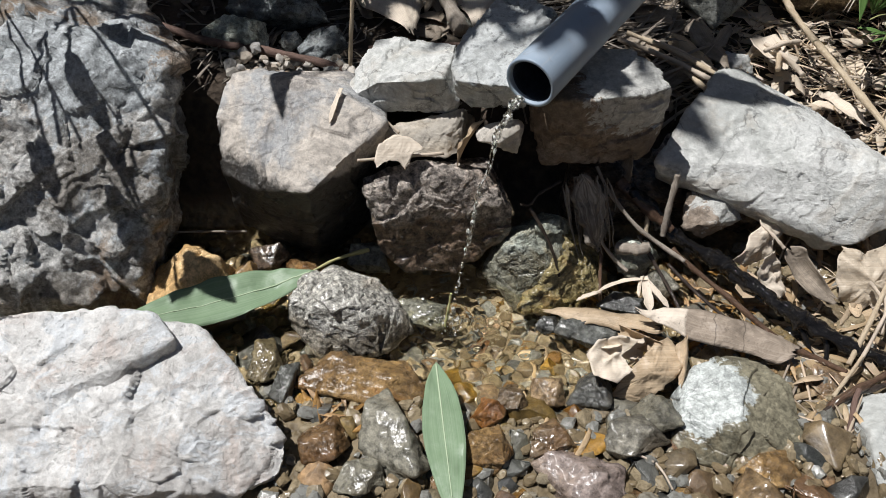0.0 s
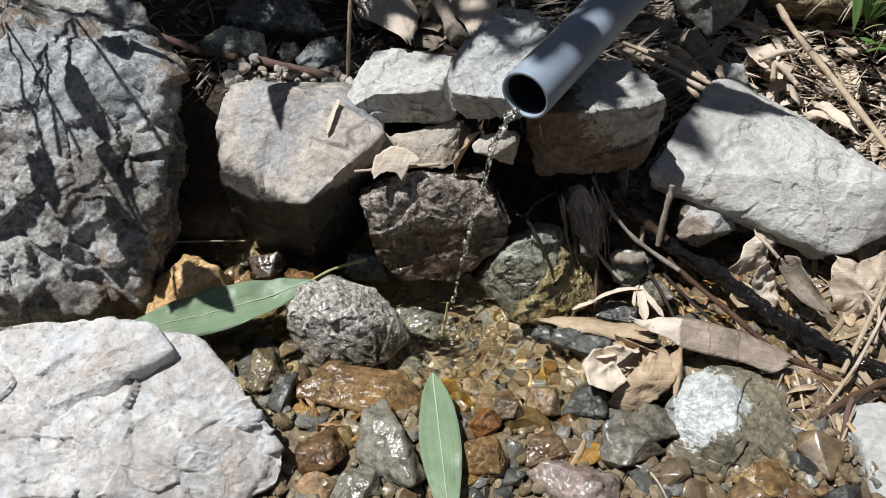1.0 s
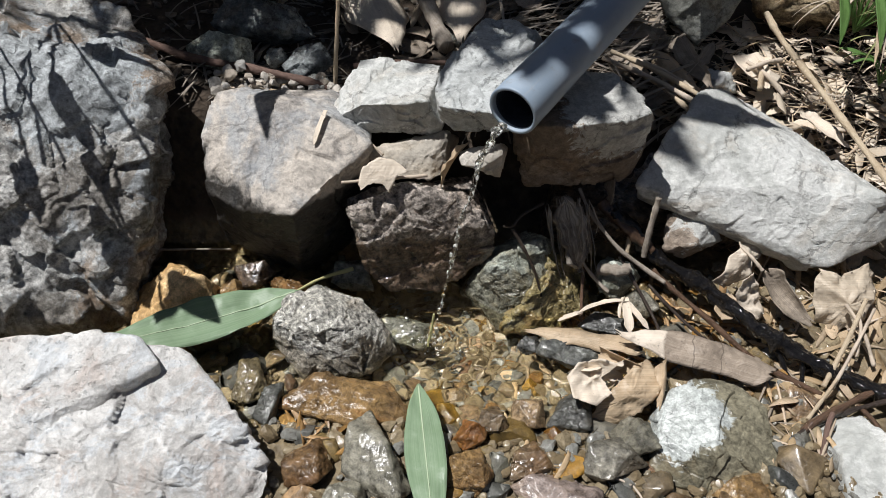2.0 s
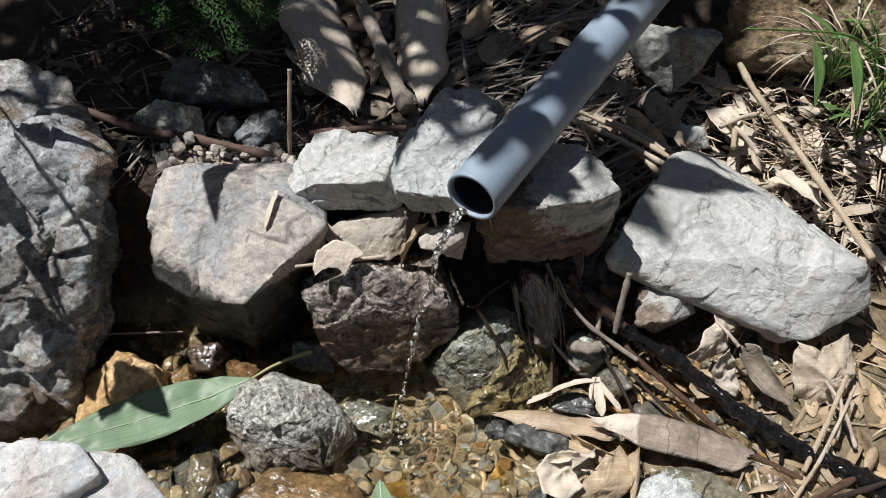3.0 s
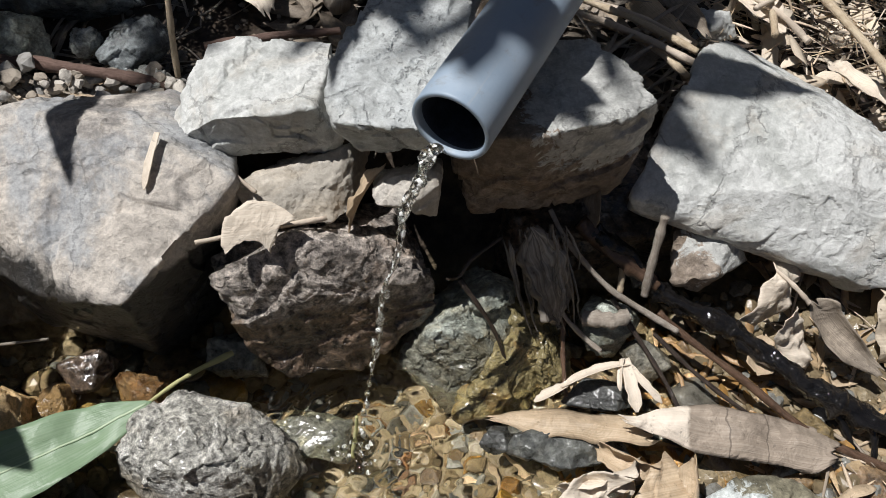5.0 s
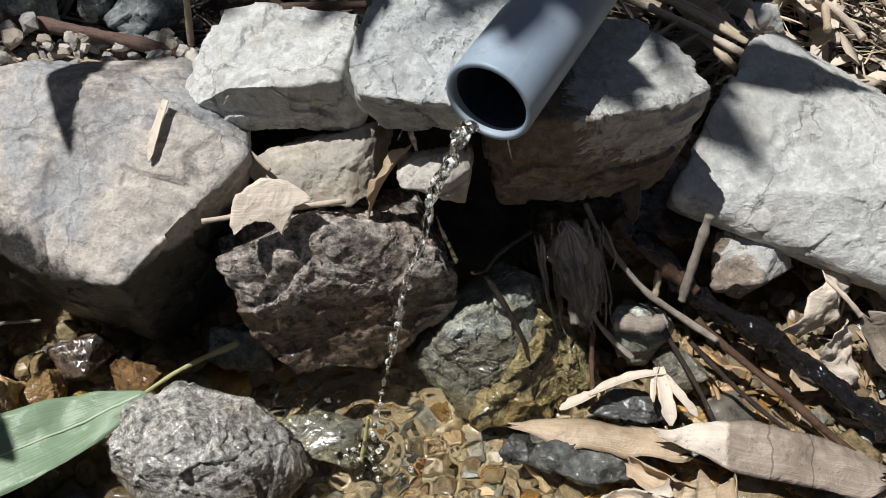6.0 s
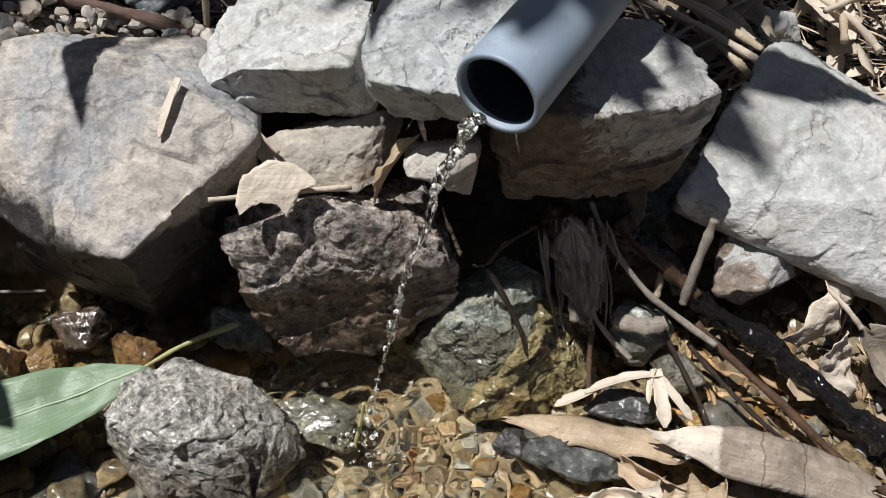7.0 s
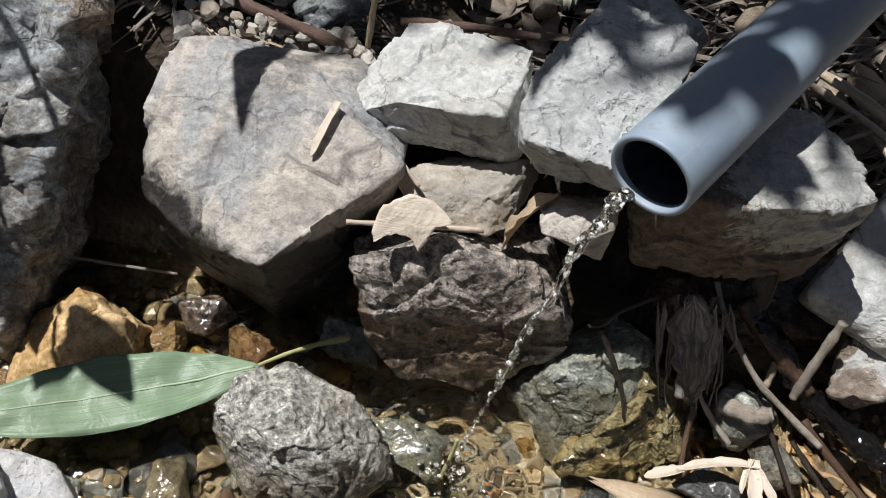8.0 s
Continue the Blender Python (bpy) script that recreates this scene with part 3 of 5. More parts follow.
stone("white_stone", [(-.062, .789, .189), (-.089, .746, .156), (-.074, .726, .166), (-.052, .721, .184), (.014, .716, .194), (.031, .722, .160), (.026, .722, .148), (-.061, .726, .146), (.028, .796, .184),
                      (-.03, .798, .182), (-.06, .80, .12), (.025, .80, .12)],
      STONE_PALE, "pale blocky limestone lying on the bank", 7, 7, 0.0036, 60, 0.55, category="stone", facets=12, depth=0.04)
stone("grey_stone", [(.028, .678, .221), (.025, .706, .222), (.040, .752, .230), (.072, .826, .226), (.100, .822, .228), (.122, .768, .232), (.116, .744, .231), (.076, .667, .224), (.096, .676, .200), (.045, .693, .182),
                     (.095, .700, .176), (.13, .81, .21), (.12, .80, .15), (.05, .79, .13), (.032, .715, .175)],
      STONE_CONCRETE, "blue-grey pitted stone beside the pipe", 7, 9, 0.0032, 50, 0.6, category="stone", facets=10, depth=0.03)
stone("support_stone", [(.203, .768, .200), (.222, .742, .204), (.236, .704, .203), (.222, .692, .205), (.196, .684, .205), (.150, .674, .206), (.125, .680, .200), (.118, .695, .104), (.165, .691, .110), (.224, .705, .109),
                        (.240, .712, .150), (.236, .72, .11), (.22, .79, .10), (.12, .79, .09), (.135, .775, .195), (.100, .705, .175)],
      STONE_BROWN, "brown-grey stone under the pipe with its sunlit top painted paler", 7, 11, 0.0034, 56, 0.55, category="stone", facets=12, depth=0.04)
stone("slab", [(.319, .824, .138), (.282, .768, .133), (.236, .697, .112), (.242, .694, .100), (.270, .692, .086), (.330, .691, .066), (.374, .669, .056), (.432, .642, .052), (.450, .641, .056), (.518, .680, .066), (.512, .704, .098),
               (.497, .697, .108), (.455, .802, .088), (.394, .868, .092), (.350, .850, .122), (.29, .76, .055), (.46, .70, .015), (.40, .85, .03), (.25, .72, .070), (.42, .66, .030)],
      STONE_PALE, "large pale flat limestone slab leaning on the bank", 7, 13, 0.0027, 60, 0.36, category="slab", facets=10, depth=0.02)
stone("dark_stone", [(-.069, .653, .104), (-.040, .656, .121), (-.005, .668, .128), (.024, .662, .122), (.066, .671, .110), (.094, .653, .079), (.090, .648, .046), (.034, .624, .008), (-.02, .621, .012), (-.046, .634, .032), (-.052, .641, .094), (-.012, .650, .114),
                     (-.04, .69, -.02), (.07, .71, .0), (-.055, .70, .08), (.06, .73, .08)],
      STONE_DARK, "dark porous wet stone below the pipe", 7, 15, 0.0048, 60, 0.6, category="stone", facets=8, depth=0.03)
stone("greenish_stone", [(.137, .657, .064), (.120, .647, .062), (.093, .640, .049), (.062, .632, .004), (.058, .65, -.03), (.100, .600, -.008), (.105, .595, -.03), (.155, .668, .05), (.142, .625, .030),
                         (.13, .70, .03), (.16, .62, -.03), (.08, .662, .030)],
      STONE_GREEN, "greenish grey schist stone at the pool", 7, 17, 0.0040, 50, 0.7, category="stone", facets=10)
stone("yellowish_stone", [(.150, .66, .044), (.192, .65, .020), (.194, .612, .0), (.14, .588, -.004), (.108, .590, -.01), (.13, .61, .022), (.165, .62, .022), (.20, .66, -.04),
                          (.12, .66, -.04), (.15, .60, -.04)],
      STONE_ALGAE, "yellow-brown algae-stained stone at the pool", 7, 19, 0.0060, 34, 1.1, category="stone", facets=14)
stone("speckled_stone", [(-.092, .602, .043), (-.120, .583, .043), (-.136, .564, .029), (-.106, .545, .044), (-.062, .538, .042), (-.080, .566, .058), (-.045, .590, .036), (-.021, .572, .014), (-.034, .548, .030), (-.009, .552, .0), (-.030, .530, -.010),
                         (-.060, .519, -.006), (-.099, .519, -.010), (-.134, .552, .0), (-.12, .60, -.03), (-.02, .58, -.03)],
      STONE_SPECKLED, "rounded speckled grey stone standing in the stream", 7, 21, 0.0046, 70, 0.6, category="stone", facets=8, depth=0.03)


def ledged_block():
    """A block with an upper ledge: two broken layers in one mesh."""
    lower = [(-.52, .465, .092), (-.27, .490, .088), (-.200, .490, .079), (-.184, .481, .075), (-.144, .441, .060), (-.128, .419, .046), (-.106, .399, .030), (-.110, .377, .020), (-.141, .357, .020), (-.20, .350, .034),
             (-.245, .350, .048), (-.52, .31, .060), (-.52, .29, -.04), (-.50, .48, -.04), (-.20, .48, -.03), (-.12, .39, -.03), (-.22, .34, -.03)]
    upper = [(-.52, .465, .098), (-.301, .490, .098), (-.238, .494, .095), (-.211, .469, .088), (-.255, .438, .058), (-.36, .37, .034), (-.52, .30, .036), (-.52, .47, .0), (-.24, .48, .02), (-.23, .45, .02), (-.40, .36, .0)]
    vs, fs, base = [], [], 0
    for corners, seed, rough, chip in ((lower, 23, 0.0050, 0.6), (upper, 24, 0.0040, 0.5)):
        c, p, f = stone_shape(corners, 7, seed, rough, 56, chip, 10, 0.02)
        vs.append(p + c - np.array((-.30, .42, .02)))
        fs.append(f + base)
        base += len(p)
    ob = mesh_object("white_block", np.concatenate(vs), np.concatenate(fs), STONE_WHITE, at=(-.30, .42, .02))
    tagged(ob, "large white rough block with a ledge beside the stream", "block")


ledged_block()
stone("wet_stone", [(.249, .480, .022), (.264, .502, .028), (.298, .513, .029), (.330, .510, .026), (.354, .485, .024), (.359, .420, .014), (.281, .404, .012), (.231, .416, .000), (.245, .446, .024),
                    (.292, .430, .040), (.298, .468, .041), (.3, .4, -.02), (.35, .5, -.03), (.24, .48, -.03)],
      STONE_WET, "wet brown stone with a white mineral patch", 7, 25, 0.0022, 50, 0.4, category="stone", facets=8, depth=0.03)
stone("wedge_stone", [(.036, .722, .154), (.022, .700, .145), (-.010, .694, .140), (-.046, .702, .138), (-.030, .680, .128), (.020, .676, .126), (.036, .690, .124), (-.04, .748, .100), (.05, .758, .110), (-.01, .735, .128)],
      STONE_WEDGE, "small pale stone wedged under the white stone", 6, 27, 0.0030, 50, 0.5, category="stone", facets=8)
stone("wedge_stone", [(.050, .668, .166), (.062, .674, .175), (.088, .670, .184), (.092, .662, .180), (.072, .656, .166), (.052, .660, .164), (.05, .720, .128), (.1, .730, .128), (.09, .66, .150)],
      STONE_WEDGE, "small pale stone wedged below the pipe", 6, 29, 0.0024, 50, 0.4, category="stone", facets=8)


# ---- pipe and falling water ----
MOUTH = Vector((0.0951, 0.6543, 0.2378))
AXIS = Vector((0.5345, 0.8446, 0.0307)).normalized()


def build_pipe(length=0.95, outer=0.0248, inner=0.0212):
    thing = tagged(new("drain_pipe"), "grey plastic water pipe resting on stones", "pipe")
    thing.matrix_world = Matrix.Translation(MOUTH) @ AXIS.to_track_quat("Z", "Y").to_matrix().to_4x4()
    n = 96
    ang = np.linspace(0, 2 * np.pi, n, endpoint=False)

    def turned(name, prof, material, label=""):
        v = np.array([(r * math.cos(a), r * math.sin(a), z) for r, z in prof for a in ang])
        f = [(k * n + i, k * n + (i + 1) % n, (k + 1) * n + (i + 1) % n, (k + 1) * n + i) for k in range(len(prof) - 1) for i in range(n)]
        mesh_object(name, v, f, material, thing, label=label)
    turned("tube", [(inner, 0.006), (inner, 0.0012), (inner + 0.0005, 0.0003), (inner + 0.001, 0.0), (outer - 0.001, 0.0), (outer - 0.0003, 0.0004), (outer, 0.0014), (outer, 0.3), (outer, length), (inner, length)], PIPE)
    turned("bore", [(inner - 0.0002, length), (inner - 0.0002, 0.5), (inner - 0.0002, 0.010), (inner, 0.006)], BORE, "inside of the pipe with its shade painted dark")
    return thing


build_pipe()


def sweep(points, radii, n=10, seed=0, wobble=0.0):
    """A tube round a line of points; gives vertices, faces and uv."""
    pts = np.asarray(points, float)
    tan = np.gradient(pts, axis=0)
    tan /= np.linalg.norm(tan, axis=1, keepdims=True) + 1e-12
    ref = np.array([0.31, 0.17, 0.93])
    u = np.cross(tan, ref)
    u /= np.linalg.norm(u, axis=1, keepdims=True) + 1e-12
    w = np.cross(tan, u)
    a = np.linspace(0, 2 * np.pi, n, endpoint=False)
    rad = np.asarray(radii, float)[:, None] * np.ones((1, n))
    if wobble:
        q = np.stack([np.repeat(np.linalg.norm(pts - pts[0], axis=1)[:, None], n, 1) * 110, np.cos(a)[None] * 1.3 + 0 * rad, np.sin(a)[None] * 1.3 + 0 * rad], -1)
        rad = rad * (1 + wobble * fbm(q.reshape(-1, 3), seed, 3).reshape(rad.shape))
    v = pts[:, None] + rad[..., None] * (np.cos(a)[None, :, None] * u[:, None] + np.sin(a)[None, :, None] * w[:, None])
    m = len(pts)
    i = np.arange(m * n).reshape(m, n)
    f = np.stack([i[:-1], np.roll(i[:-1], -1, 1), np.roll(i[1:], -1, 1), i[1:]], -1).reshape(-1, 4).tolist()
    f += [i[0][::-1].tolist(), i[-1].tolist()]
    length = np.concatenate([[0], np.cumsum(np.linalg.norm(np.diff(pts, axis=0), axis=1))])
    uv = np.stack([np.repeat(length[:, None] * 10, n, 1), np.repeat(np.abs(np.linspace(-1, 1, n))[None], m, 0)], -1).reshape(-1, 2)
    return v.reshape(-1, 3), f, uv


def spline(points, m=40):
    """A smooth line through the points."""
    p = np.asarray(points, float)
    k = len(p)
    t = np.linspace(0, k - 1, m)
    i = np.clip(t.astype(int), 0, k - 2)
    f = (t - i)[:, None]
    a, b, c, d = p[np.maximum(i - 1, 0)], p[i], p[i + 1], p[np.minimum(i + 2, k - 1)]
    return 0.5 * (2 * b + (c - a) * f + (2 * a - 5 * b + 4 * c - d) * f ** 2 + (3 * b - a - 3 * c + d) * f ** 3)


def build_stream():
    thing = tagged(new("water_stream"), "thin clear stream of water falling from the pipe", "water")
    lip = np.array(MOUTH) + np.array([-0.010, -0.002, -0.0190])
    end = np.array([SPLASH[0], SPLASH[1], 0.0])
    fall = math.sqrt(2 * (lip[2] - end[2]) / 9.81)
    vel = (end - lip) / fall
    rnd = random.Random(4)

    def at(s):
        t = s * fall
        p = lip + vel * t
        p[2] = lip[2] - 0.5 * 9.81 * t * t
        return p
    # a twisting ribbon that thins and breaks into beads
    for side, last in ((-1, 0.60), (1, 0.88), (0, 0.40)):
        s = np.linspace(0.0, last, 220)
        pts = np.array([at(k) for k in s])
        q = np.stack([s * 9 + side * 7, 0 * s, 0 * s], 1)
        phase = s * 17 + (0 if side > 0 else math.pi) + 1.8 * noise3(q, 3)
        width = (0.0036 * (1 - s) ** 1.2 + 0.0004) * (1 if side else 0.3)
        pts[:, 0] += np.cos(phase) * width + 0.0012 * noise3(q * 1.2, 5)
        pts[:, 1] -= np.sin(phase) * width * 0.6
        rad = (0.0012 if side else 0.0030) * (1 - 0.3 * s) * (1 + 0.6 * noise3(q * 2.6, 9) + 0.3 * noise3(q * 7, 10)) * (1 - smooth(last - 0.12, last, s) * 0.8)
        v, f, uv = sweep(pts, np.maximum(rad, 0.0003), 10, 3, 0.25)
        mesh_object("strand", v, f, DROPS, thing)
    base, faces = sphere(3)
    for k in range(16):
        s = 0.55 + 0.45 * k / 16 + rnd.uniform(-0.012, 0.012)
        p = at(s) + np.array([rnd.uniform(-1, 1), rnd.uniform(-1, 1), 0]) * 0.0012
        r = rnd.uniform(0.0010, 0.0026)
        shape = base * np.array([r, r, r * rnd.uniform(1.2, 3.0)])
        shape = shape * (1 + 0.2 * noise3(base * 1.7 + k, k))[:, None]
        mesh_object("drop", shape + p, faces, DROPS, thing)
    # beads thrown up where it meets the pool
    for k in range(46):
        a, d = rnd.uniform(0, 6.28), abs(rnd.gauss(0, 0.016)) + 0.002
        p = end + np.array([math.cos(a) * d - 0.012, math.sin(a) * d - 0.008, abs(rnd.gauss(0, 0.006)) + 0.001])
        rr = rnd.uniform(0.0006, 0.0022)
        mesh_object("drop", base * rr * np.array([1, 1, rnd.uniform(0.6, 1.3)]) + p, faces, DROPS, thing)
    # the sheet that clings to the lip
    v = base * np.array([0.0052, 0.0045, 0.0022]) + lip + np.array([0.002, 0.003, 0.001])
    mesh_object("lip_sheet", v, faces, DROPS, thing)


build_stream()


# ---- thin things: blades, sheaths, sticks ----
def blade(length, width, kind="blade", bend=0.0, curl=0.0, twist=0.0, wave=0.0, seed=0, nu=36, nv=9, thick=0.0005, start=0.0):
    """A leaf or sheath from (0,0,0) along x: outline by kind, bent along its length (radians), rolled across, twisted, waved."""
    u = np.linspace(0, 1, nu)
    v = np.linspace(-1, 1, nv)
    if kind == "blade":
        w = np.clip(np.sin(np.pi * np.clip(u, 0, 1) ** 0.82), 0, 1) ** 1.0 + 0.010
    elif kind == "sheath":
        w = smooth(-0.05, 0.12, u) * (1 - 0.75 * smooth(0.55, 1.02, u)) * 0.98 + 0.02
    elif kind == "strip":
        w = 0.75 + 0.25 * np.sin(np.pi * u) - 0.5 * smooth(0.85, 1.0, u)
    elif kind == "tongue":
        w = smooth(-0.10, 0.10, u) * (1 - 0.88 * smooth(0.62, 1.03, u)) + 0.02
    else:
        w = (0.6 + 0.55 * np.sin(np.pi * u)) * (0.3 + 0.7 * smooth(0, 0.12, u)) * (0.25 + 0.75 * smooth(1, 0.86, u))
    rag = {"blade": 0.02, "sheath": 0.05, "strip": 0.08, "tongue": 0.06}.get(kind, 0.15)
    left = w * (1 + rag * noise3(np.stack([u * 9, 0 * u, 0 * u + seed], 1), seed) * 2)
    right = w * (1 + rag * noise3(np.stack([u * 9, 0 * u + 5, 0 * u + seed], 1), seed) * 2)
    half = np.where(v[None] < 0, left[:, None], right[:, None]) * width / 2
    s = v[None] * half
    if curl:
        rad = width / abs(curl)
        a = s / rad
        yy, zz = rad * np.sin(a), np.sign(curl) * rad * (1 - np.cos(a))
    else:
        yy, zz = s, np.abs(v)[None] * half * 0.06
    if kind != "blade":
        zz = zz + 0.16 * np.abs(s) * np.sign(curl if curl else 1)
    ta = twist * u
    y2 = yy * np.cos(ta)[:, None] - zz * np.sin(ta)[:, None]
    z2 = yy * np.sin(ta)[:, None] + zz * np.cos(ta)[:, None]
    phi = bend * (u - 0.5 + start)
    dx, dz = np.cos(phi), np.sin(phi)
    cx = np.concatenate([[0], np.cumsum((dx[1:] + dx[:-1]) / 2)]) * length / (nu - 1)
    cz = np.concatenate([[0], np.cumsum((dz[1:] + dz[:-1]) / 2)]) * length / (nu - 1)
    x = cx[:, None] - z2 * np.sin(phi)[:, None]
    z = cz[:, None] + z2 * np.cos(phi)[:, None]
    if kind not in ("blade", "strip"):
        tear = noise3(np.stack([v * 4.0, 0 * v + seed, 0 * v], 1), seed + 3) + 0.5 * noise3(np.stack([v * 11.0, 0 * v + seed, 0 * v], 1), seed + 4)
        x = x + length * 0.045 * tear[None] * (smooth(0.75, 1.0, u) - smooth(0.25, 0.0, u))[:, None]
    p = np.stack([x, y2 + 0 * x, z], -1).reshape(-1, 3)
    if wave:
        p[:, 2] += wave * 1.6 * fbm(p * np.array([42.0, 70.0, 1.0]) + seed, seed, 3)
    grid = p.reshape(nu, nv, 3)
    du, dv = np.gradient(grid, axis=0), np.gradient(grid, axis=1)
    nrm = np.cross(du, dv).reshape(-1, 3)
    nrm /= np.linalg.norm(nrm, axis=1, keepdims=True) + 1e-12
    both = np.concatenate([p + nrm * thick / 2, p - nrm * thick / 2])
    i = np.arange(nu * nv).reshape(nu, nv)
    q = np.stack([i[:-1, :-1], i[1:, :-1], i[1:, 1:], i[:-1, 1:]], -1).reshape(-1, 4)
    k = nu * nv
    rim = np.concatenate([i[0], i[1:, -1], i[-1, -2::-1], i[-2:0:-1, 0]])
    nxt = np.roll(rim, -1)
    f = np.concatenate([q, q[:, ::-1] + k, np.stack([rim, nxt, nxt + k, rim + k], 1)])
    uv = np.stack([np.repeat(u[:, None], nv, 1), np.repeat((v[None] + 1) / 2, nu, 0)], -1).reshape(-1, 2)
    return both, f, np.concatenate([uv, uv])


def between(a, b, roll=0.0):
    """The pose whose x axis runs from a to b, turned about it by roll degrees."""
    a, b = Vector(a), Vector(b)
    x = (b - a).normalized()
    y = Vector((0, 0, 1)).cross(x)
    y = y.normalized() if y.length > 1e-4 else Vector((0, 1, 0))
    m = Matrix((x, y, x.cross(y))).transposed().to_4x4()
    return Matrix.Translation(a) @ m @ Matrix.Rotation(radians(roll), 4, "X")


def leaf(name, a, b, width, material, label, category="leaf", roll=0.0, group="", parent=None, **shape):
    length = (Vector(b) - Vector(a)).length
    v, f, uv = blade(length, width, **shape)
    ob = mesh_object(name, v, f, material, uv=uv)
    ob.matrix_world = between(a, b, roll)
    return tagged(ob, label, category, group) if not parent else ob


def stick(name, points, r0, r1, material, label, category="twig", group="", wobble=0.12, seed=1, m=50, n=10, knots=0, parent=None):
    pts = spline(points, m)
    rad = np.linspace(r0, r1, m) * (1 + 0.10 * np.sin(np.linspace(0, 23, m) + seed))
    for k in range(knots):
        c = (k + 0.6) / knots * (m - 1)
        rad = rad * (1 + 0.22 * np.exp(-((np.arange(m) - c) / 0.9) ** 2))
    centre = pts.mean(0)
    v, f, uv = sweep(pts - centre, rad, n, seed, wobble)
    ob = mesh_object(name, v, f, material, uv=uv, at=centre)
    if parent:
        ob.parent = parent
        ob.location = Vector(centre) - parent.location
        return ob
    return tagged(ob, label, category, group)


def scrap(name, at, right, up, outline, material, label, bow=0.0, fold=0.0, crumple=0.002, seed=1, thick=0.0006, category="leaf"):
    """A torn piece of leaf: an outline (right, up) in metres on a tilted plane, folded along its middle, bowed and crumpled."""
    o = np.asarray(outline, float)
    edge = []
    for k in range(len(o)):
        a, b = o[k], o[(k + 1) % len(o)]
        for t in np.linspace(0, 1, 6, endpoint=False):
            edge.append(a + (b - a) * t)
    edge = np.array(edge)
    size = np.abs(o).max()
    edge = edge + 0.03 * size * np.stack([noise3(np.stack([edge[:, 0] * 300, edge[:, 1] * 300, 0 * edge[:, 0] + c], 1), seed) for c in (0, 9)], 1)
    rings, n, c = 8, len(edge), edge.mean(0)
    flat = np.concatenate([c + (edge - c) * k / rings for k in range(1, rings + 1)])
    flat = np.concatenate([[c], flat])
    u, w = flat[:, 0], flat[:, 1]
    q = np.stack([u * 75, w * 75, 0 * u + seed], 1)
    h = -bow * (w / size) ** 2 * size - fold * np.abs(u + 0.3 * w) + crumple * fbm(q, seed, 3)
    x = Vector(right).normalized()
    z = x.cross(Vector(up)).normalized()
    y = z.cross(x)
    m = np.array([x[:], y[:], z[:]])
    top = np.stack([u, w, h], 1) @ m
    f = [(0, 1 + k, 1 + (k + 1) % n) for k in range(n)]
    for r in range(rings - 1):
        f += [(1 + r * n + k, 1 + (r + 1) * n + k, 1 + (r + 1) * n + (k + 1) % n, 1 + r * n + (k + 1) % n) for k in range(n)]
    t = len(top)
    both = np.concatenate([top, top - np.array(z[:]) * thick])
    faces = f + [tuple(i + t for i in p[::-1]) for p in f]
    b0 = 1 + (rings - 1) * n
    faces += [(b0 + k, b0 + t + k, b0 + t + (k + 1) % n, b0 + (k + 1) % n) for k in range(n)]
    uv = np.stack([u / (2 * size) + 0.5, w / (2 * size) + 0.5], 1)
    ob = mesh_object(name, both, faces, material, uv=np.concatenate([uv, uv]), at=at)
    return tagged(ob, label, category)


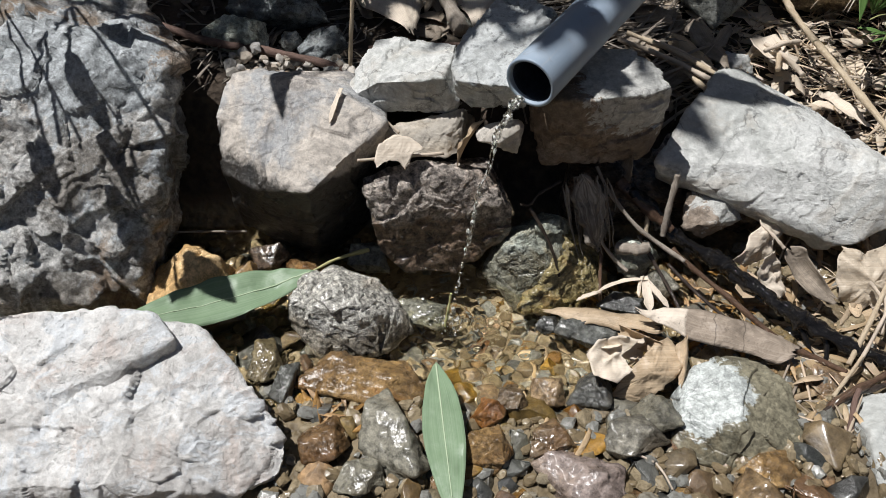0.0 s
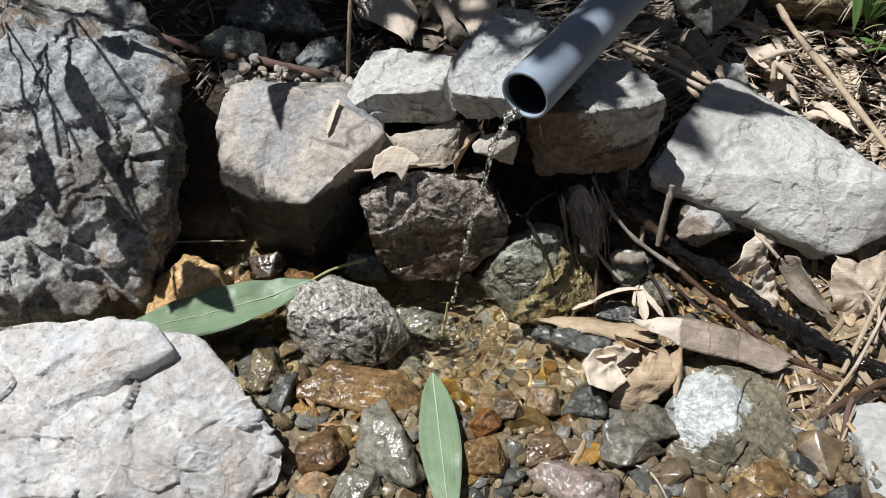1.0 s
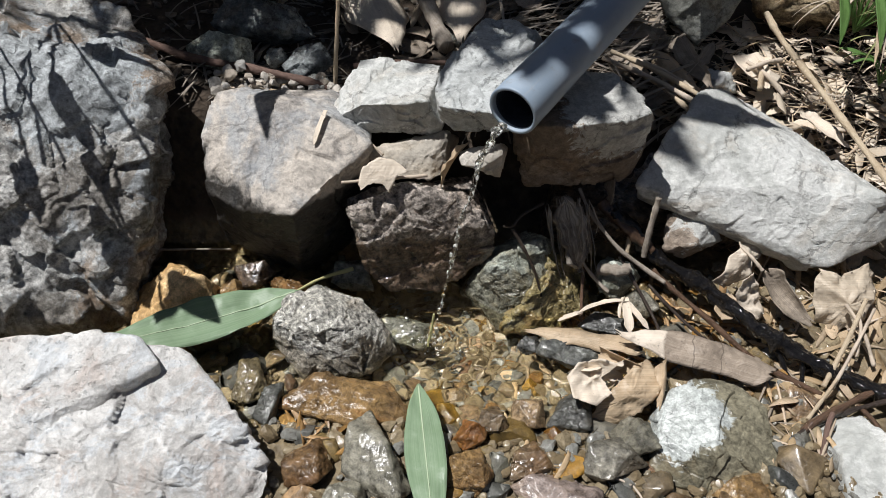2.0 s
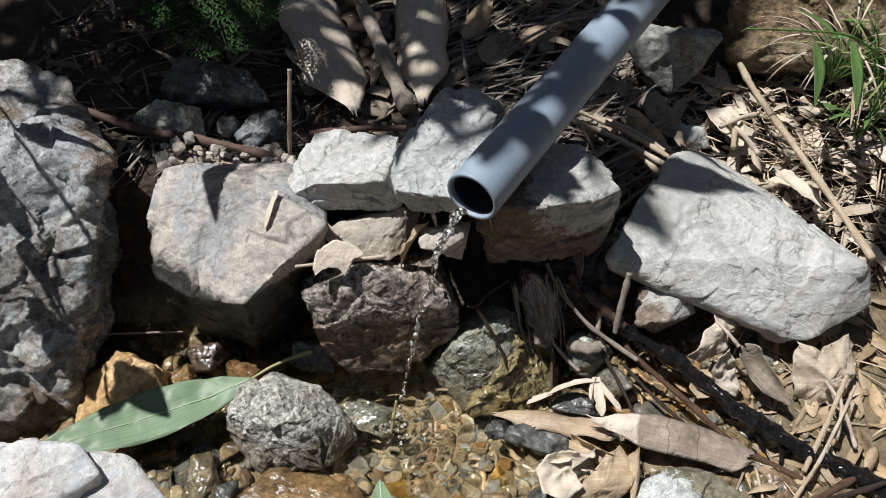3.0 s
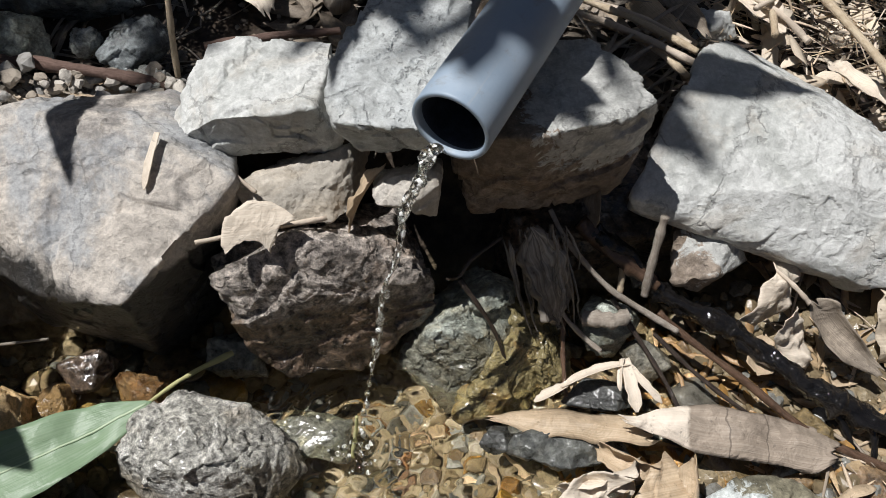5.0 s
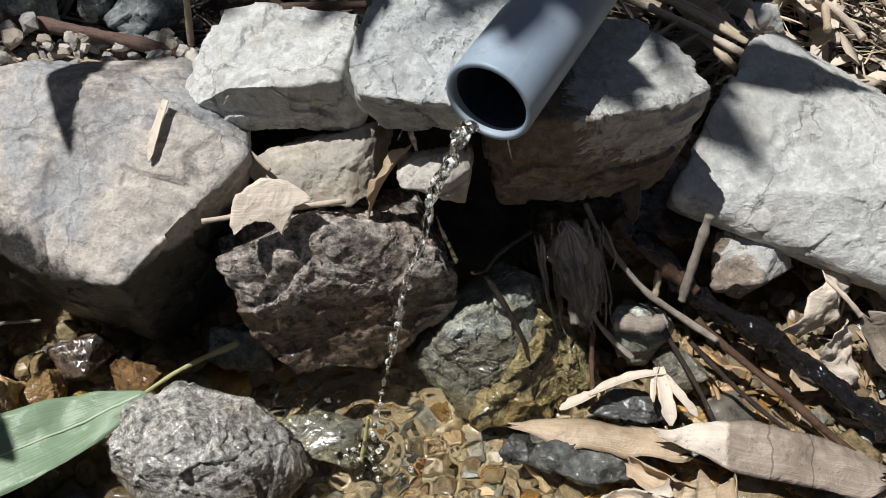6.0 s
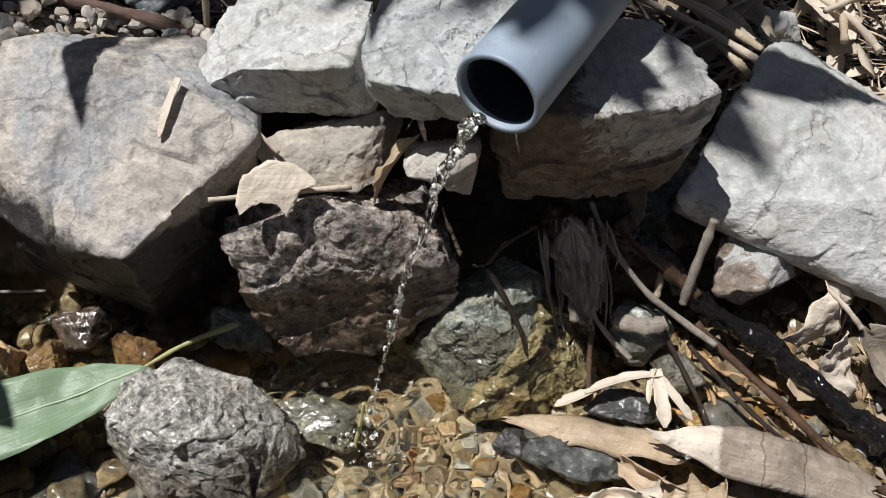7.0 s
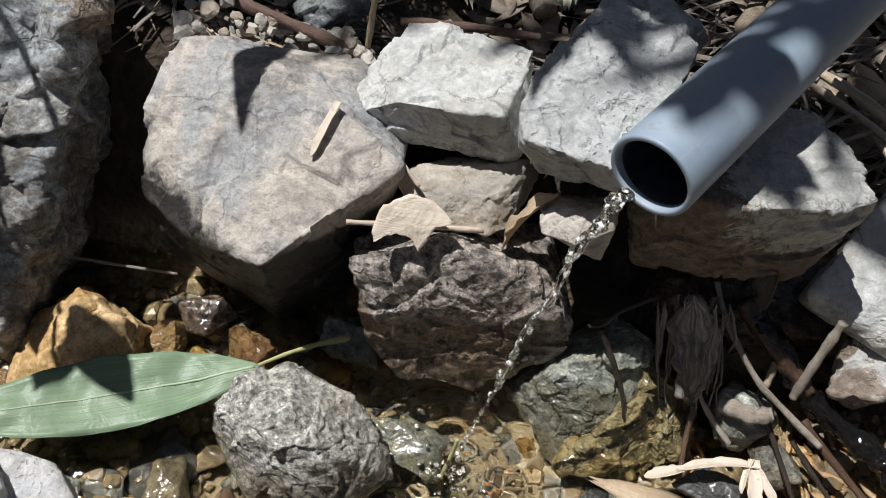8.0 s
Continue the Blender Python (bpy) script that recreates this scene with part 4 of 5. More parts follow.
# ---- stones of the bed that stand out ----
BED = "stones in the stream bed"
BED_PLACES = [(.300, .462, .115, .105, 0), (-.17, .42, .12, .12, 0)]
for x, y, z, a, b, c, turn, mat, label, seed in (
        (-.052, .487, -.002, .120, .050, .034, -3, STONE_OCHRE, "flat rusty brown stone in shallow water", 41),
        (-.020, .421, .006, .062, .092, .044, 20, PEBBLE_GREY, "wet grey stone glistening in the sun", 42),
        (-.195, .612, .000, .040, .040, .03, 60, STONE_OCHRE, "small ochre stone beside a boulder", 44),
        (-.004, .578, -.008, .072, .036, .018, -6, STONE_GREEN, "flat pale greenish stone under the falling water", 45),
        (.180, .553, .002, .090, .034, .020, 4, PEBBLE_DARK, "flat dark wet stone", 46),
        (.147, .388, .002, .082, .052, .030, -8, STONE_PLUM, "flat purple-brown wet stone", 47),
        (.126, .425, .004, .046, .034, .024, 24, PEBBLE_TAN, "tan stone in the stream bed", 48),
        (.070, .408, .004, .038, .044, .034, 35, STONE_OCHRE, "orange stone in the stream bed", 49),
        (.126, .482, .002, .036, .034, .03, 10, PEBBLE_BROWN, "brown stone in the stream bed", 50),
        (-.150, .505, -.002, .034, .048, .026, 10, PEBBLE_TAN, "yellowish flat stone in shallow water", 51),
        (-.126, .480, .000, .026, .052, .026, -14, PEBBLE_DARK, "slate-grey stone in shallow water", 52),
        (-.064, .645, .000, .052, .034, .03, 5, STONE_GREEN, "greenish stone behind the speckled stone", 53),
        (.131, .562, .000, .020, .022, .018, 0, PEBBLE_DARK, "small round dark pebble at the pool", 54),
        (.213, .590, .004, .046, .026, .018, -6, PEBBLE_DARK, "blackish wet pebble under dry leaves", 55),
        (.250, .615, .010, .032, .034, .026, 40, PEBBLE_GREY, "wet grey stone beside the black branch", 56),
        (.222, .640, .020, .055, .040, .044, 30, STONE_GREEN, "wet grey-green stone beside the bark", 57),
        (.305, .678, .056, .060, .050, .046, 10, STONE_BROWN, "grey stone under the slab", 58),
        (.440, .425, .010, .085, .120, .05, 20, STONE_PALE, "pale flat stone at the stream's edge", 59),
        (.092, .465, -.002, .034, .024, .024, 14, PEBBLE_BROWN, "amber stone in the stream bed", 60),
        (.070, .450, .000, .030, .026, .022, 64, PEBBLE_BROWN, "rust-brown stone in the stream bed", 61),
        (.170, .481, .004, .042, .038, .026, 34, PEBBLE_DARK, "dark wet stone in the stream bed", 62),
        (.226, .452, .004, .038, .042, .028, 70, PEBBLE_GREY, "shiny grey stone in the stream bed", 63),
        (.200, .427, .004, .056, .035, .028, 10, PEBBLE_GREY, "wet blue-grey stone in the stream bed", 64),
        (-.081, .410, .002, .048, .042, .028, 30, PEBBLE_BROWN, "brown angular stone beside the white block", 65),
        (-.042, .379, .002, .048, .032, .026, 10, PEBBLE_GREY, "greenish grey stone in the stream bed", 66),
        (-.130, .622, -.002, .050, .034, .03, -20, STONE_OCHRE, "rusty stone in the shade of a boulder", 67),
        (-.170, .640, .000, .040, .034, .034, 30, STONE_DARK, "dark stone under the boulder", 68),
        (.320, .400, .004, .05, .03, .02, 0, STONE_OCHRE, "small ochre chip beside the wet stone", 69),
        (.300, .370, .002, .06, .05, .03, 40, PEBBLE_TAN, "pale stone at the stream's edge", 70),
        (.40, .50, .000, .06, .05, .02, 0, PEBBLE_BROWN, "brown stone under twigs", 71),
        (.36, .545, .002, .05, .035, .024, 20, PEBBLE_BROWN, "brown stone beside the black branch", 72)):
    BED_PLACES.append((x, y, a, b, turn))
    stone("stone", box_stone(x, y, z + 0.003 + (0.011 if y < 0.47 else 0), a * 1.2, b * 1.2, c * 1.1, turn, seed=seed, n=9), mat, label, 5, seed, 0.0013, 70, 0.6, category="stone", group=BED, facets=9, depth=0.06)

stone("orange_stone", [(-.246, .606, .052), (-.212, .604, .046), (-.286, .552, .010), (-.196, .580, .010), (-.232, .556, .018), (-.228, .590, .052), (-.285, .60, .02), (-.20, .62, .0), (-.27, .64, .0), (-.25, .62, .045), (-.24, .56, -.03), (-.20, .60, -.03)],
      STONE_ORANGE, "orange-brown stone at the boulder's foot", 6, 43, 0.0026, 44, 0.7, category="stone", facets=10)
# stones on the bank
BANK = "stones on the bank"
for x, y, z, a, b, c, turn, mat, label, seed in (
        (-.222, .845, .150, .078, .055, .055, -18, STONE_GREEN, "triangular grey stone with a sunlit edge on the bank", 81),
        (-.185, .905, .150, .150, .070, .060, -6, PEBBLE_DARK, "flat dark stone in the shade", 82),
        (-.166, .852, .142, .030, .020, .022, 12, PEBBLE_GREY, "small blue-grey pebble on the bank", 83),
        (-.128, .850, .140, .060, .046, .040, 20, PEBBLE_DARK, "rounded dark grey stone on the bank", 84),
        (-.110, .805, .140, .030, .026, .026, 50, PEBBLE_GREY, "grey pebble beside a thin cane", 85),
        (-.112, .780, .138, .030, .030, .03, 10, PEBBLE_DARK, "blackish pebble behind the boulder", 86),
        (.375, .925, .075, .060, .040, .040, -10, STONE_PALE, "pale stone among straw behind the slab", 87),
        (.040, .935, .120, .050, .040, .030, 20, PEBBLE_GREY, "grey stone among dry leaves", 88)):
    stone("stone", box_stone(x, y, z, a, b, c, turn, seed=seed), mat, label, 5, seed, 0.0018, 24, 0.7, category="stone", group=BANK)
stone("dark_rock", [(.295, 1.030, .145), (.420, 1.035, .150), (.425, 1.06, .14), (.30, 1.07, .14), (.362, 1.000, .075), (.35, 1.005, .085), (.37, 1.08, .03), (.40, 1.02, .11), (.31, 1.02, .115)],
      STONE_SHADE, "grey triangular rock jutting from the bank", 5, 33, 0.002, 40, 0.6)
stone("layered_rock", [(.425, 1.05, .135), (.435, 1.03, .122), (.52, 1.00, .132), (.62, 1.01, .150), (.70, 1.06, .19), (.46, 1.12, .20), (.70, 1.14, .23), (.47, 1.03, .100), (.66, 1.02, .105), (.5, 1.12, .03), (.66, 1.12, .04)],
      STONE_BANK, "tan layered rock jutting from the bank", 6, 35, 0.004, 34, 1.4)
stone("buried_stone", [(.16, .70, .07), (.28, .70, .06), (.29, .72, .0), (.14, .70, .0), (.15, .80, .08), (.30, .80, .07), (.2, .69, .03)],
      STONE_DARK, "dark damp stone behind the roots", 5, 37, 0.003, 24)
stone("buried_stone", [(.27, .72, .05), (.40, .70, .035), (.42, .70, .0), (.27, .71, .0), (.30, .80, .05), (.42, .78, .04)],
      STONE_DARK, "dark damp stone under the slab", 5, 38, 0.003, 24)

# ---- green leaves ----
GRASS = leaf_material("half_green_grass", (0.40, 0.42, 0.14), (0.24, 0.28, 0.08), 8, vary=0.4)
STRAW_GREEN = leaf_material("yellow_green_stalk", (0.62, 0.60, 0.30), (0.50, 0.48, 0.22), 12, vary=0.1)


def green_leaf(a, b, width, label, roll, **shape):
    """A bamboo leaf: a blade with a pale raised midrib."""
    thing = tagged(new("green_leaf"), label, "leaf")
    v, f, uv = blade((Vector(b) - Vector(a)).length, width, kind="blade", nu=60, nv=13, **shape)
    ob = mesh_object("blade", v, f, LEAF_GREEN, uv=uv)
    ob.matrix_world = between(a, b, roll)
    ob.parent = thing
    line = v[:60 * 13].reshape(60, 13, 3)[1:-1, 6]
    rv, rf, ruv = sweep(line, np.linspace(0.0011, 0.0004, len(line)), 6)
    mesh_object("midrib", rv, rf, LEAF_RIB, ob, uv=ruv, label="pale midrib")
    return thing


green = green_leaf((-.112, .594, .038), (-.312, .497, .054), .051, "broad green bamboo leaf lying across stones", -6, bend=0.25, curl=0.5, wave=0.0015, seed=3)
stick("stalk", [(-.118, .592, .037), (-.098, .606, .040), (-.080, .620, .036), (-.060, .633, .031)], .0011, .0024, STRAW_GREEN, "", m=20, n=8, parent=green)
stick("yellow_reed", [(.030, .575, .034), (.028, .570, .016), (.024, .560, -.004)], .0012, .0016, STRAW_GREEN, "yellow-green grass stem standing in the pool", "grass", "", 0.05, 47, 20, 8)
green_leaf((.018, .500, .020), (.043, .322, .036), .038, "green bamboo leaf lying on wet pebbles", 4, bend=-0.15, curl=0.3, wave=0.0012, seed=5)

# ---- dry leaves and twigs on the stones ----
scrap("dry_leaf", (-.026, .662, .146), (1, .10, -.03), (0, .77, .64), [(-.024, -.004), (-.019, .008), (-.004, .017), (.011, .015), (.026, .003), (.015, -.001), (.006, -.019), (.001, -.010), (-.009, -.009), (-.017, -.011), (-.022, -.016), (-.024, -.010)],
      LEAF_PALE, "pale star-shaped dry leaf fragment lying between stones", bow=0.10, crumple=0.0010, seed=7)
stick("straw_stalk", [(-.068, .660, .134), (-.03, .668, .133), (.018, .676, .133)], .0016, .0019, STRAW, "pale broken straw under a dry leaf", wobble=0.05, m=16)
stick("straw_stalk", [(-.052, .712, .156), (-.043, .703, .152), (-.028, .690, .146)], .0010, .0016, STRAW, "thin straw leaning between stones", wobble=0.05, m=16)
leaf("dry_leaf", (-.087, .716, .180), (-.096, .683, .162), .0055, LEAF_PALE, "narrow curled dry leaf hanging on a boulder", roll=8, kind="strip", bend=-0.25, curl=0.5, twist=0.2, seed=9)
leaf("dry_leaf", (.058, .690, .166), (.032, .674, .118), .016, LEAF_TAN, "crumpled dry leaf between stones", roll=40, kind="ragged", bend=-0.5, curl=1.4, seed=10)

leaf("dry_sheath", (.372, .531, .020), (.218, .557, .038), .037, LEAF_SHEATH, "long grey-brown dry bamboo sheath with a pale end", category="leaf", roll=4, kind="tongue", bend=-0.25, curl=-0.9, twist=-0.5, wave=0.0016, seed=11, nu=60, nv=13)
leaf("dry_sheath", (.240, .553, .024), (.128, .579, .009), .024, LEAF_TAN, "flat tan strip of dry sheath at the water", roll=6, kind="tongue", bend=-0.12, curl=-0.7, wave=0.0016, seed=13)
scrap("dry_leaf", (.222, .492, .032), (1, .05, .05), (-.05, .9, .45), [(-.044, -.030), (-.030, -.012), (-.012, .008), (.010, .028), (.026, .034), (.040, .012), (.024, -.008), (.004, -.022), (-.020, -.030)],
      LEAF_TAN, "tan folded dry leaf in the stream bed", bow=0.5, fold=0.35, crumple=0.005, seed=14)
scrap("dry_leaf", (.186, .506, .028), (1, -.1, .05), (.05, .85, .5), [(-.024, .002), (-.014, .016), (.006, .022), (.024, .018), (.010, .004), (.020, -.010), (.006, -.024), (-.016, -.018)],
      LEAF_PALE, "pale cupped dry leaf", bow=-0.6, fold=-0.5, crumple=0.005, seed=15)
leaf("dry_leaf", (.258, .525, .042), (.250, .480, .022), .022, LEAF_TAN, "curled dry leaf in the stream bed", roll=70, kind="sheath", bend=0.6, curl=2.2, seed=15)
leaf("dry_leaf", (.168, .520, .016), (.226, .532, .030), .030, LEAF_PALE, "pale curled dry leaf", roll=50, kind="ragged", bend=-1.1, curl=2.6, twist=0.6, wave=0.002, seed=16)
leaf("dry_leaf", (.175, .492, .012), (.215, .512, .026), .020, LEAF_TAN, "small folded dry leaf", roll=-50, kind="blade", bend=0.9, curl=1.6, seed=17)
leaf("dry_leaf", (.200, .545, .018), (.240, .520, .028), .022, LEAF_TAN, "brown curled dry leaf", roll=35, kind="ragged", bend=-1.2, curl=3.0, twist=0.5, wave=0.002, seed=18)
shred = tagged(new("shredded_leaf"), "pale shredded dry leaf with ragged fingers", "leaf")
for a, b, w, s in (((.229, .606, .034), (.232, .566, .026), .010, 1), ((.229, .604, .034), (.252, .572, .026), .006, 2), ((.232, .602, .034), (.180, .592, .022), .009, 3), ((.186, .594, .022), (.160, .584, .018), .012, 4), ((.228, .606, .035), (.222, .582, .03), .005, 5)):
    leaf("finger", a, b, w, LEAF_PALE, "", roll=10 * s, kind="strip", bend=-0.6 if s != 4 else 0.2, curl=0.8, seed=20 + s, parent=shred).parent = shred
scrap("dry_leaf", (.362, .640, .052), (1, .25, -.1), (-.1, .60, .75), [(-.034, -.016), (-.020, .010), (-.004, .026), (.012, .022), (.030, .010), (.012, .004), (.006, -.012), (-.008, -.020), (-.020, -.024)],
      LEAF_PALE, "bleached dry leaf folded over the branch", bow=0.3, fold=0.45, crumple=0.006, seed=25)
scrap("dry_leaf", (.364, .612, .036), (.8, .3, 0), (.2, .7, .6), [(-.012, .022), (.006, .026), (.014, .004), (.012, -.016), (.002, -.026), (-.010, -.014), (-.016, .006)],
      LEAF_PALE, "torn pale dry leaf", bow=-0.3, fold=0.5, crumple=0.006, seed=26)
stick("straw_stalk", [(.372, .630, .058), (.362, .642, .064), (.352, .656, .066)], .0022, .0016, STRAW, "broken pale stalk on dry leaves", "straw", "straws at the stream", 0.1, 46, 16, 8)
leaf("dry_leaf", (.378, .634, .052), (.420, .580, .032), .032, LEAF_GREYBROWN, "brown cupped dry leaf", roll=20, kind="sheath", bend=0.9, curl=2.8, twist=0.7, wave=0.002, seed=27)
scrap("dry_leaf", (.462, .606, .042), (1, .05, -.05), (.05, .75, .62), [(-.030, -.022), (-.034, .016), (-.024, .034), (-.006, .026), (.036, .042), (.038, .010), (.020, -.010), (.016, -.034), (.002, -.026), (-.012, -.042), (-.018, -.026)],
      LEAF_PALE, "broad pale dry leaf under the slab", bow=0.35, fold=0.3, crumple=0.006, seed=28)
leaf("dry_leaf", (.330, .592, .024), (.345, .622, .028), .022, LEAF_TAN, "small orange-brown leaf beside the branch", roll=10, kind="ragged", bend=0.4, curl=0.7, seed=29)

# ---- branch, twigs, roots ----
branch = tagged(new("fallen_branch"), "black wet fallen branch lying across the stream", "branch")
limb = stick("limb", [(.215, .695, .078), (.248, .672, .056), (.280, .646, .040), (.312, .630, .034), (.345, .598, .030), (.374, .568, .028), (.415, .540, .024), (.455, .517, .022), (.54, .46, .03)],
      .0074, .0080, BARK_BLACK, "", wobble=0.36, seed=5, m=200, n=22, knots=4, parent=branch)
stick("stub", [(.400, .552, .028), (.404, .538, .018), (.402, .524, .010)], .004, .002, BARK_BLACK, "", m=20, parent=limb)
stick("stub", [(.375, .568, .026), (.386, .548, .016), (.392, .530, .006)], .004, .002, BARK_BLACK, "", m=20, parent=limb)
stick("bark_strip", [(.205, .700, .082), (.236, .674, .064), (.262, .655, .054)], .007, .005, BARK_BROWN, "red-brown peeling bark", wobble=0.3, m=30, parent=limb)
TW = "twigs over the stream"
stick("twig", [(.178, .695, .105), (.190, .676, .090), (.218, .652, .066), (.242, .640, .052), (.272, .622, .042)], .0018, .0026, BARK_GREY, "thin grey-brown twig leaning from the bank", group=TW, seed=7)
stick("twig", [(.262, .640, .042), (.276, .625, .036), (.318, .588, .024), (.362, .545, .014), (.418, .511, .012)], .0026, .0034, BARK_BROWN, "long wet brown twig beside the branch", group=TW, seed=8, m=70)
stick("twig", [(.226, .650, .050), (.246, .622, .03), (.262, .590, .018), (.270, .560, .012)], .0022, .0016, BARK_DARK, "thin dark wet twig over pebbles", group=TW, seed=9)
stick("twig", [(.258, .628, .03), (.285, .596, .022), (.318, .565, .014), (.34, .55, .012)], .0020, .0016, BARK_DARK, "thin dark wet twig beside the branch", group=TW, seed=10)
stick("twig", [(.098, .648, .092), (.108, .654, .086), (.118, .663, .094), (.140, .676, .100)], .0012, .0016, BARK_DARK, "fine dark root over the greenish stone", group=TW, seed=11)
stick("twig", [(.108, .652, .084), (.120, .640, .070), (.134, .628, .046), (.146, .612, .012)], .0022, .0012, BARK_DARK, "fine dark root hanging over the greenish stone", group=TW, seed=12)
stick("twig", [(.182, .652, .068), (.186, .640, .05), (.200, .628, .036), (.214, .616, .03)], .0014, .0022, BARK_GREY, "bent thin grey root", group=TW, seed=13)
stick("twig", [(.188, .640, .040), (.187, .620, .022), (.186, .590, .010)], .0022, .0016, BARK_BROWN, "short brown twig in leaves", group=TW, seed=14)
stick("stump", [(.204, .640, .040), (.222, .632, .046), (.236, .634, .050)], .007, .005, BARK_GREY, "broken grey-brown piece of wood", category="wood", group=TW, wobble=0.3, seed=15, m=24)
stick("stick", [(.252, .652, .048), (.254, .664, .080), (.258, .678, .112)], .0034, .0030, BARK_GREY, "short grey stick standing against the slab", category="stick", group=TW, seed=16, m=30, knots=2)
stick("stick", [(.236, .660, .040), (.237, .668, .052), (.238, .677, .066)], .0027, .0028, CANE, "pale cut stub of cane", category="stick", group=TW, wobble=0.05, seed=17, m=16)
for k, (a, b, w, mat) in enumerate((((.418, .515, .020), (.472, .600, .055), .0028, CANE), ((.425, .512, .022), (.480, .592, .050), .0020, STRAW), ((.455, .545, .03), (.462, .585, .05), .0018, STRAW),
                                    ((.470, .535, .03), (.455, .600, .045), .0022, STRAW), ((.395, .480, .016), (.432, .522, .026), .0020, CANE))):
    mid = tuple((p + q) / 2 + 0.003 for p, q in zip(a, b))
    stick("straw_stalk", [a, mid, b], w, w * 0.85, mat, "pale dry straw leaning on the branch", "straw", "straws at the stream", 0.06, k + 3, 20, 8)
for k, (pts, r, mat) in enumerate((([(.372, .452, .012), (.392, .470, .022), (.420, .484, .030), (.456, .502, .034)], .0046, BARK_BROWN), ([(.383, .402, .012), (.392, .43, .024), (.405, .464, .03), (.412, .478, .034)], .0034, ROOT),
                                   ([(.380, .46, .02), (.41, .478, .024), (.44, .486, .03), (.49, .50, .034)], .0034, BARK_DARK), ([(.44, .49, .03), (.455, .47, .026), (.462, .44, .02)], .0026, BARK_BROWN))):
    stick("twig", pts, r, r * 0.7, mat, "bent brown twig at the stream's edge", "twig", "twigs at the stream's edge", 0.2, k + 31, 40)
stick("straw_stalk", [(.160, .427, .014), (.19, .416, .018), (.216, .404, .018)], .0014, .0010, STRAW, "thin pale straw on wet pebbles", "straw", "straws at the stream", 0.05, 41, 20, 8)
stick("straw_stalk", [(.214, .410, .016), (.224, .396, .014), (.230, .380, .014)], .0012, .0010, STRAW, "thin pale straw on wet pebbles", "straw", "straws at the stream", 0.05, 42, 20, 8)
stick("straw_stalk", [(-.276, .650, .030), (-.240, .651, .032), (-.196, .655, .030)], .0013, .0010, BARK_GREY, "thin twig in the gap between boulders", "twig", "", 0.05, 43, 20, 8)

bark = tagged(new("torn_bark"), "grey torn fibrous bark hanging under the pipe stone", "bark")
rnd = random.Random(12)
for k in range(22):
    t = rnd.random()
    a = (.143 + .044 * t + rnd.uniform(-.004, .004), .676 + rnd.uniform(-.006, .008), .106 + rnd.uniform(-.016, .008))
    drop = rnd.uniform(0.45, 1.0)
    b = (a[0] + (.016 + rnd.uniform(-.010, .012)) * drop, a[1] - (.042 + rnd.uniform(-.008, .008)) * drop, a[2] - (.072 + rnd.uniform(-.01, .008)) * drop)
    leaf("fibre", a, b, rnd.choice((.0015, .002, .003, .004, .007)), WEATHERED if k % 3 else LEAF_GREYBROWN, "", roll=rnd.uniform(-50, 50), kind=rnd.choice(("ragged", "strip", "blade")), wave=0.002, bend=rnd.uniform(-0.7, 0.5), curl=rnd.uniform(0.6, 2.4), twist=rnd.uniform(-1.0, 1.0), seed=60 + k, parent=bark, thick=0.0012).parent = bark
leaf("plank", (.160, .678, .106), (.182, .631, .048), .028, WEATHERED, "", roll=4, kind="ragged", bend=-0.2, curl=0.7, wave=0.003, seed=58, nu=50, nv=21, parent=bark, thick=0.005).parent = bark
leaf("dry_leaf", (.214, .706, .118), (.214, .690, .088), .022, LEAF_GREYBROWN, "dark torn leaf hanging below the slab", roll=80, kind="ragged", bend=0.3, curl=0.8, seed=77)

# ---- bank behind the stones ----
stick("root", [(-.34, .86, .165), (-.262, .835, .152), (-.19, .818, .152), (-.128, .803, .150), (-.095, .80, .142)], .0048, .0044, ROOT, "smooth reddish root along the bank", "root", "", 0.12, 21, 60, 14)
stick("root", [(-.075, .845, .140), (-.02, .852, .142), (.03, .860, .138)], .0036, .003, ROOT, "thin dark root behind the white stone", "root", "", 0.12, 22, 40, 12)
stick("cane_stalk", [(-.092, .812, .140), (-.090, .818, .168), (-.087, .830, .205), (-.085, .838, .23)], .0024, .0022, CANE, "thin upright pale cane with a node", "cane", "", 0.06, 23, 40, 10, 2)
stick("cane_stalk", [(.440, 1.010, .125), (.452, .965, .116), (.476, .871, .112), (.493, .788, .112), (.506, .700, .116)], .0040, .0036, CANE, "jointed pale cane lying on the straw", "cane", "", 0.08, 24, 60, 12, 4)
leaf("culm_sheath", (-.105, 1.085, .175), (-.026, .880, .142), .080, LEAF_PALE, "broad bleached bamboo culm sheath", roll=-10, kind="tongue", bend=0.12, curl=-0.9, seed=31)
leaf("culm_sheath", (.034, 1.11, .180), (.046, .900, .142), .068, LEAF_PALE, "broad tan bamboo culm sheath", roll=10, kind="tongue", bend=0.15, curl=-1.3, seed=32)
stick("stick", [(.030, .895, .134), (.005, .960, .150), (-.028, 1.045, .166), (-.06, 1.12, .18)], .010, .0085, BARK_GREY, "thick grey weathered stick", "stick", "", 0.12, 25, 60, 14)
leaf("culm_sheath", (-.060, .930, .130), (-.120, .985, .150), .030, LEAF_PALE, "pale split dry sheath", roll=30, kind="ragged", bend=0.4, curl=1.0, seed=33)
leaf("culm_sheath", (-.085, .925, .128), (-.130, 1.05, .155), .022, LEAF_GREYBROWN, "narrow dry sheath on the bank", roll=20, kind="strip", bend=0.2, curl=1.0, seed=34)
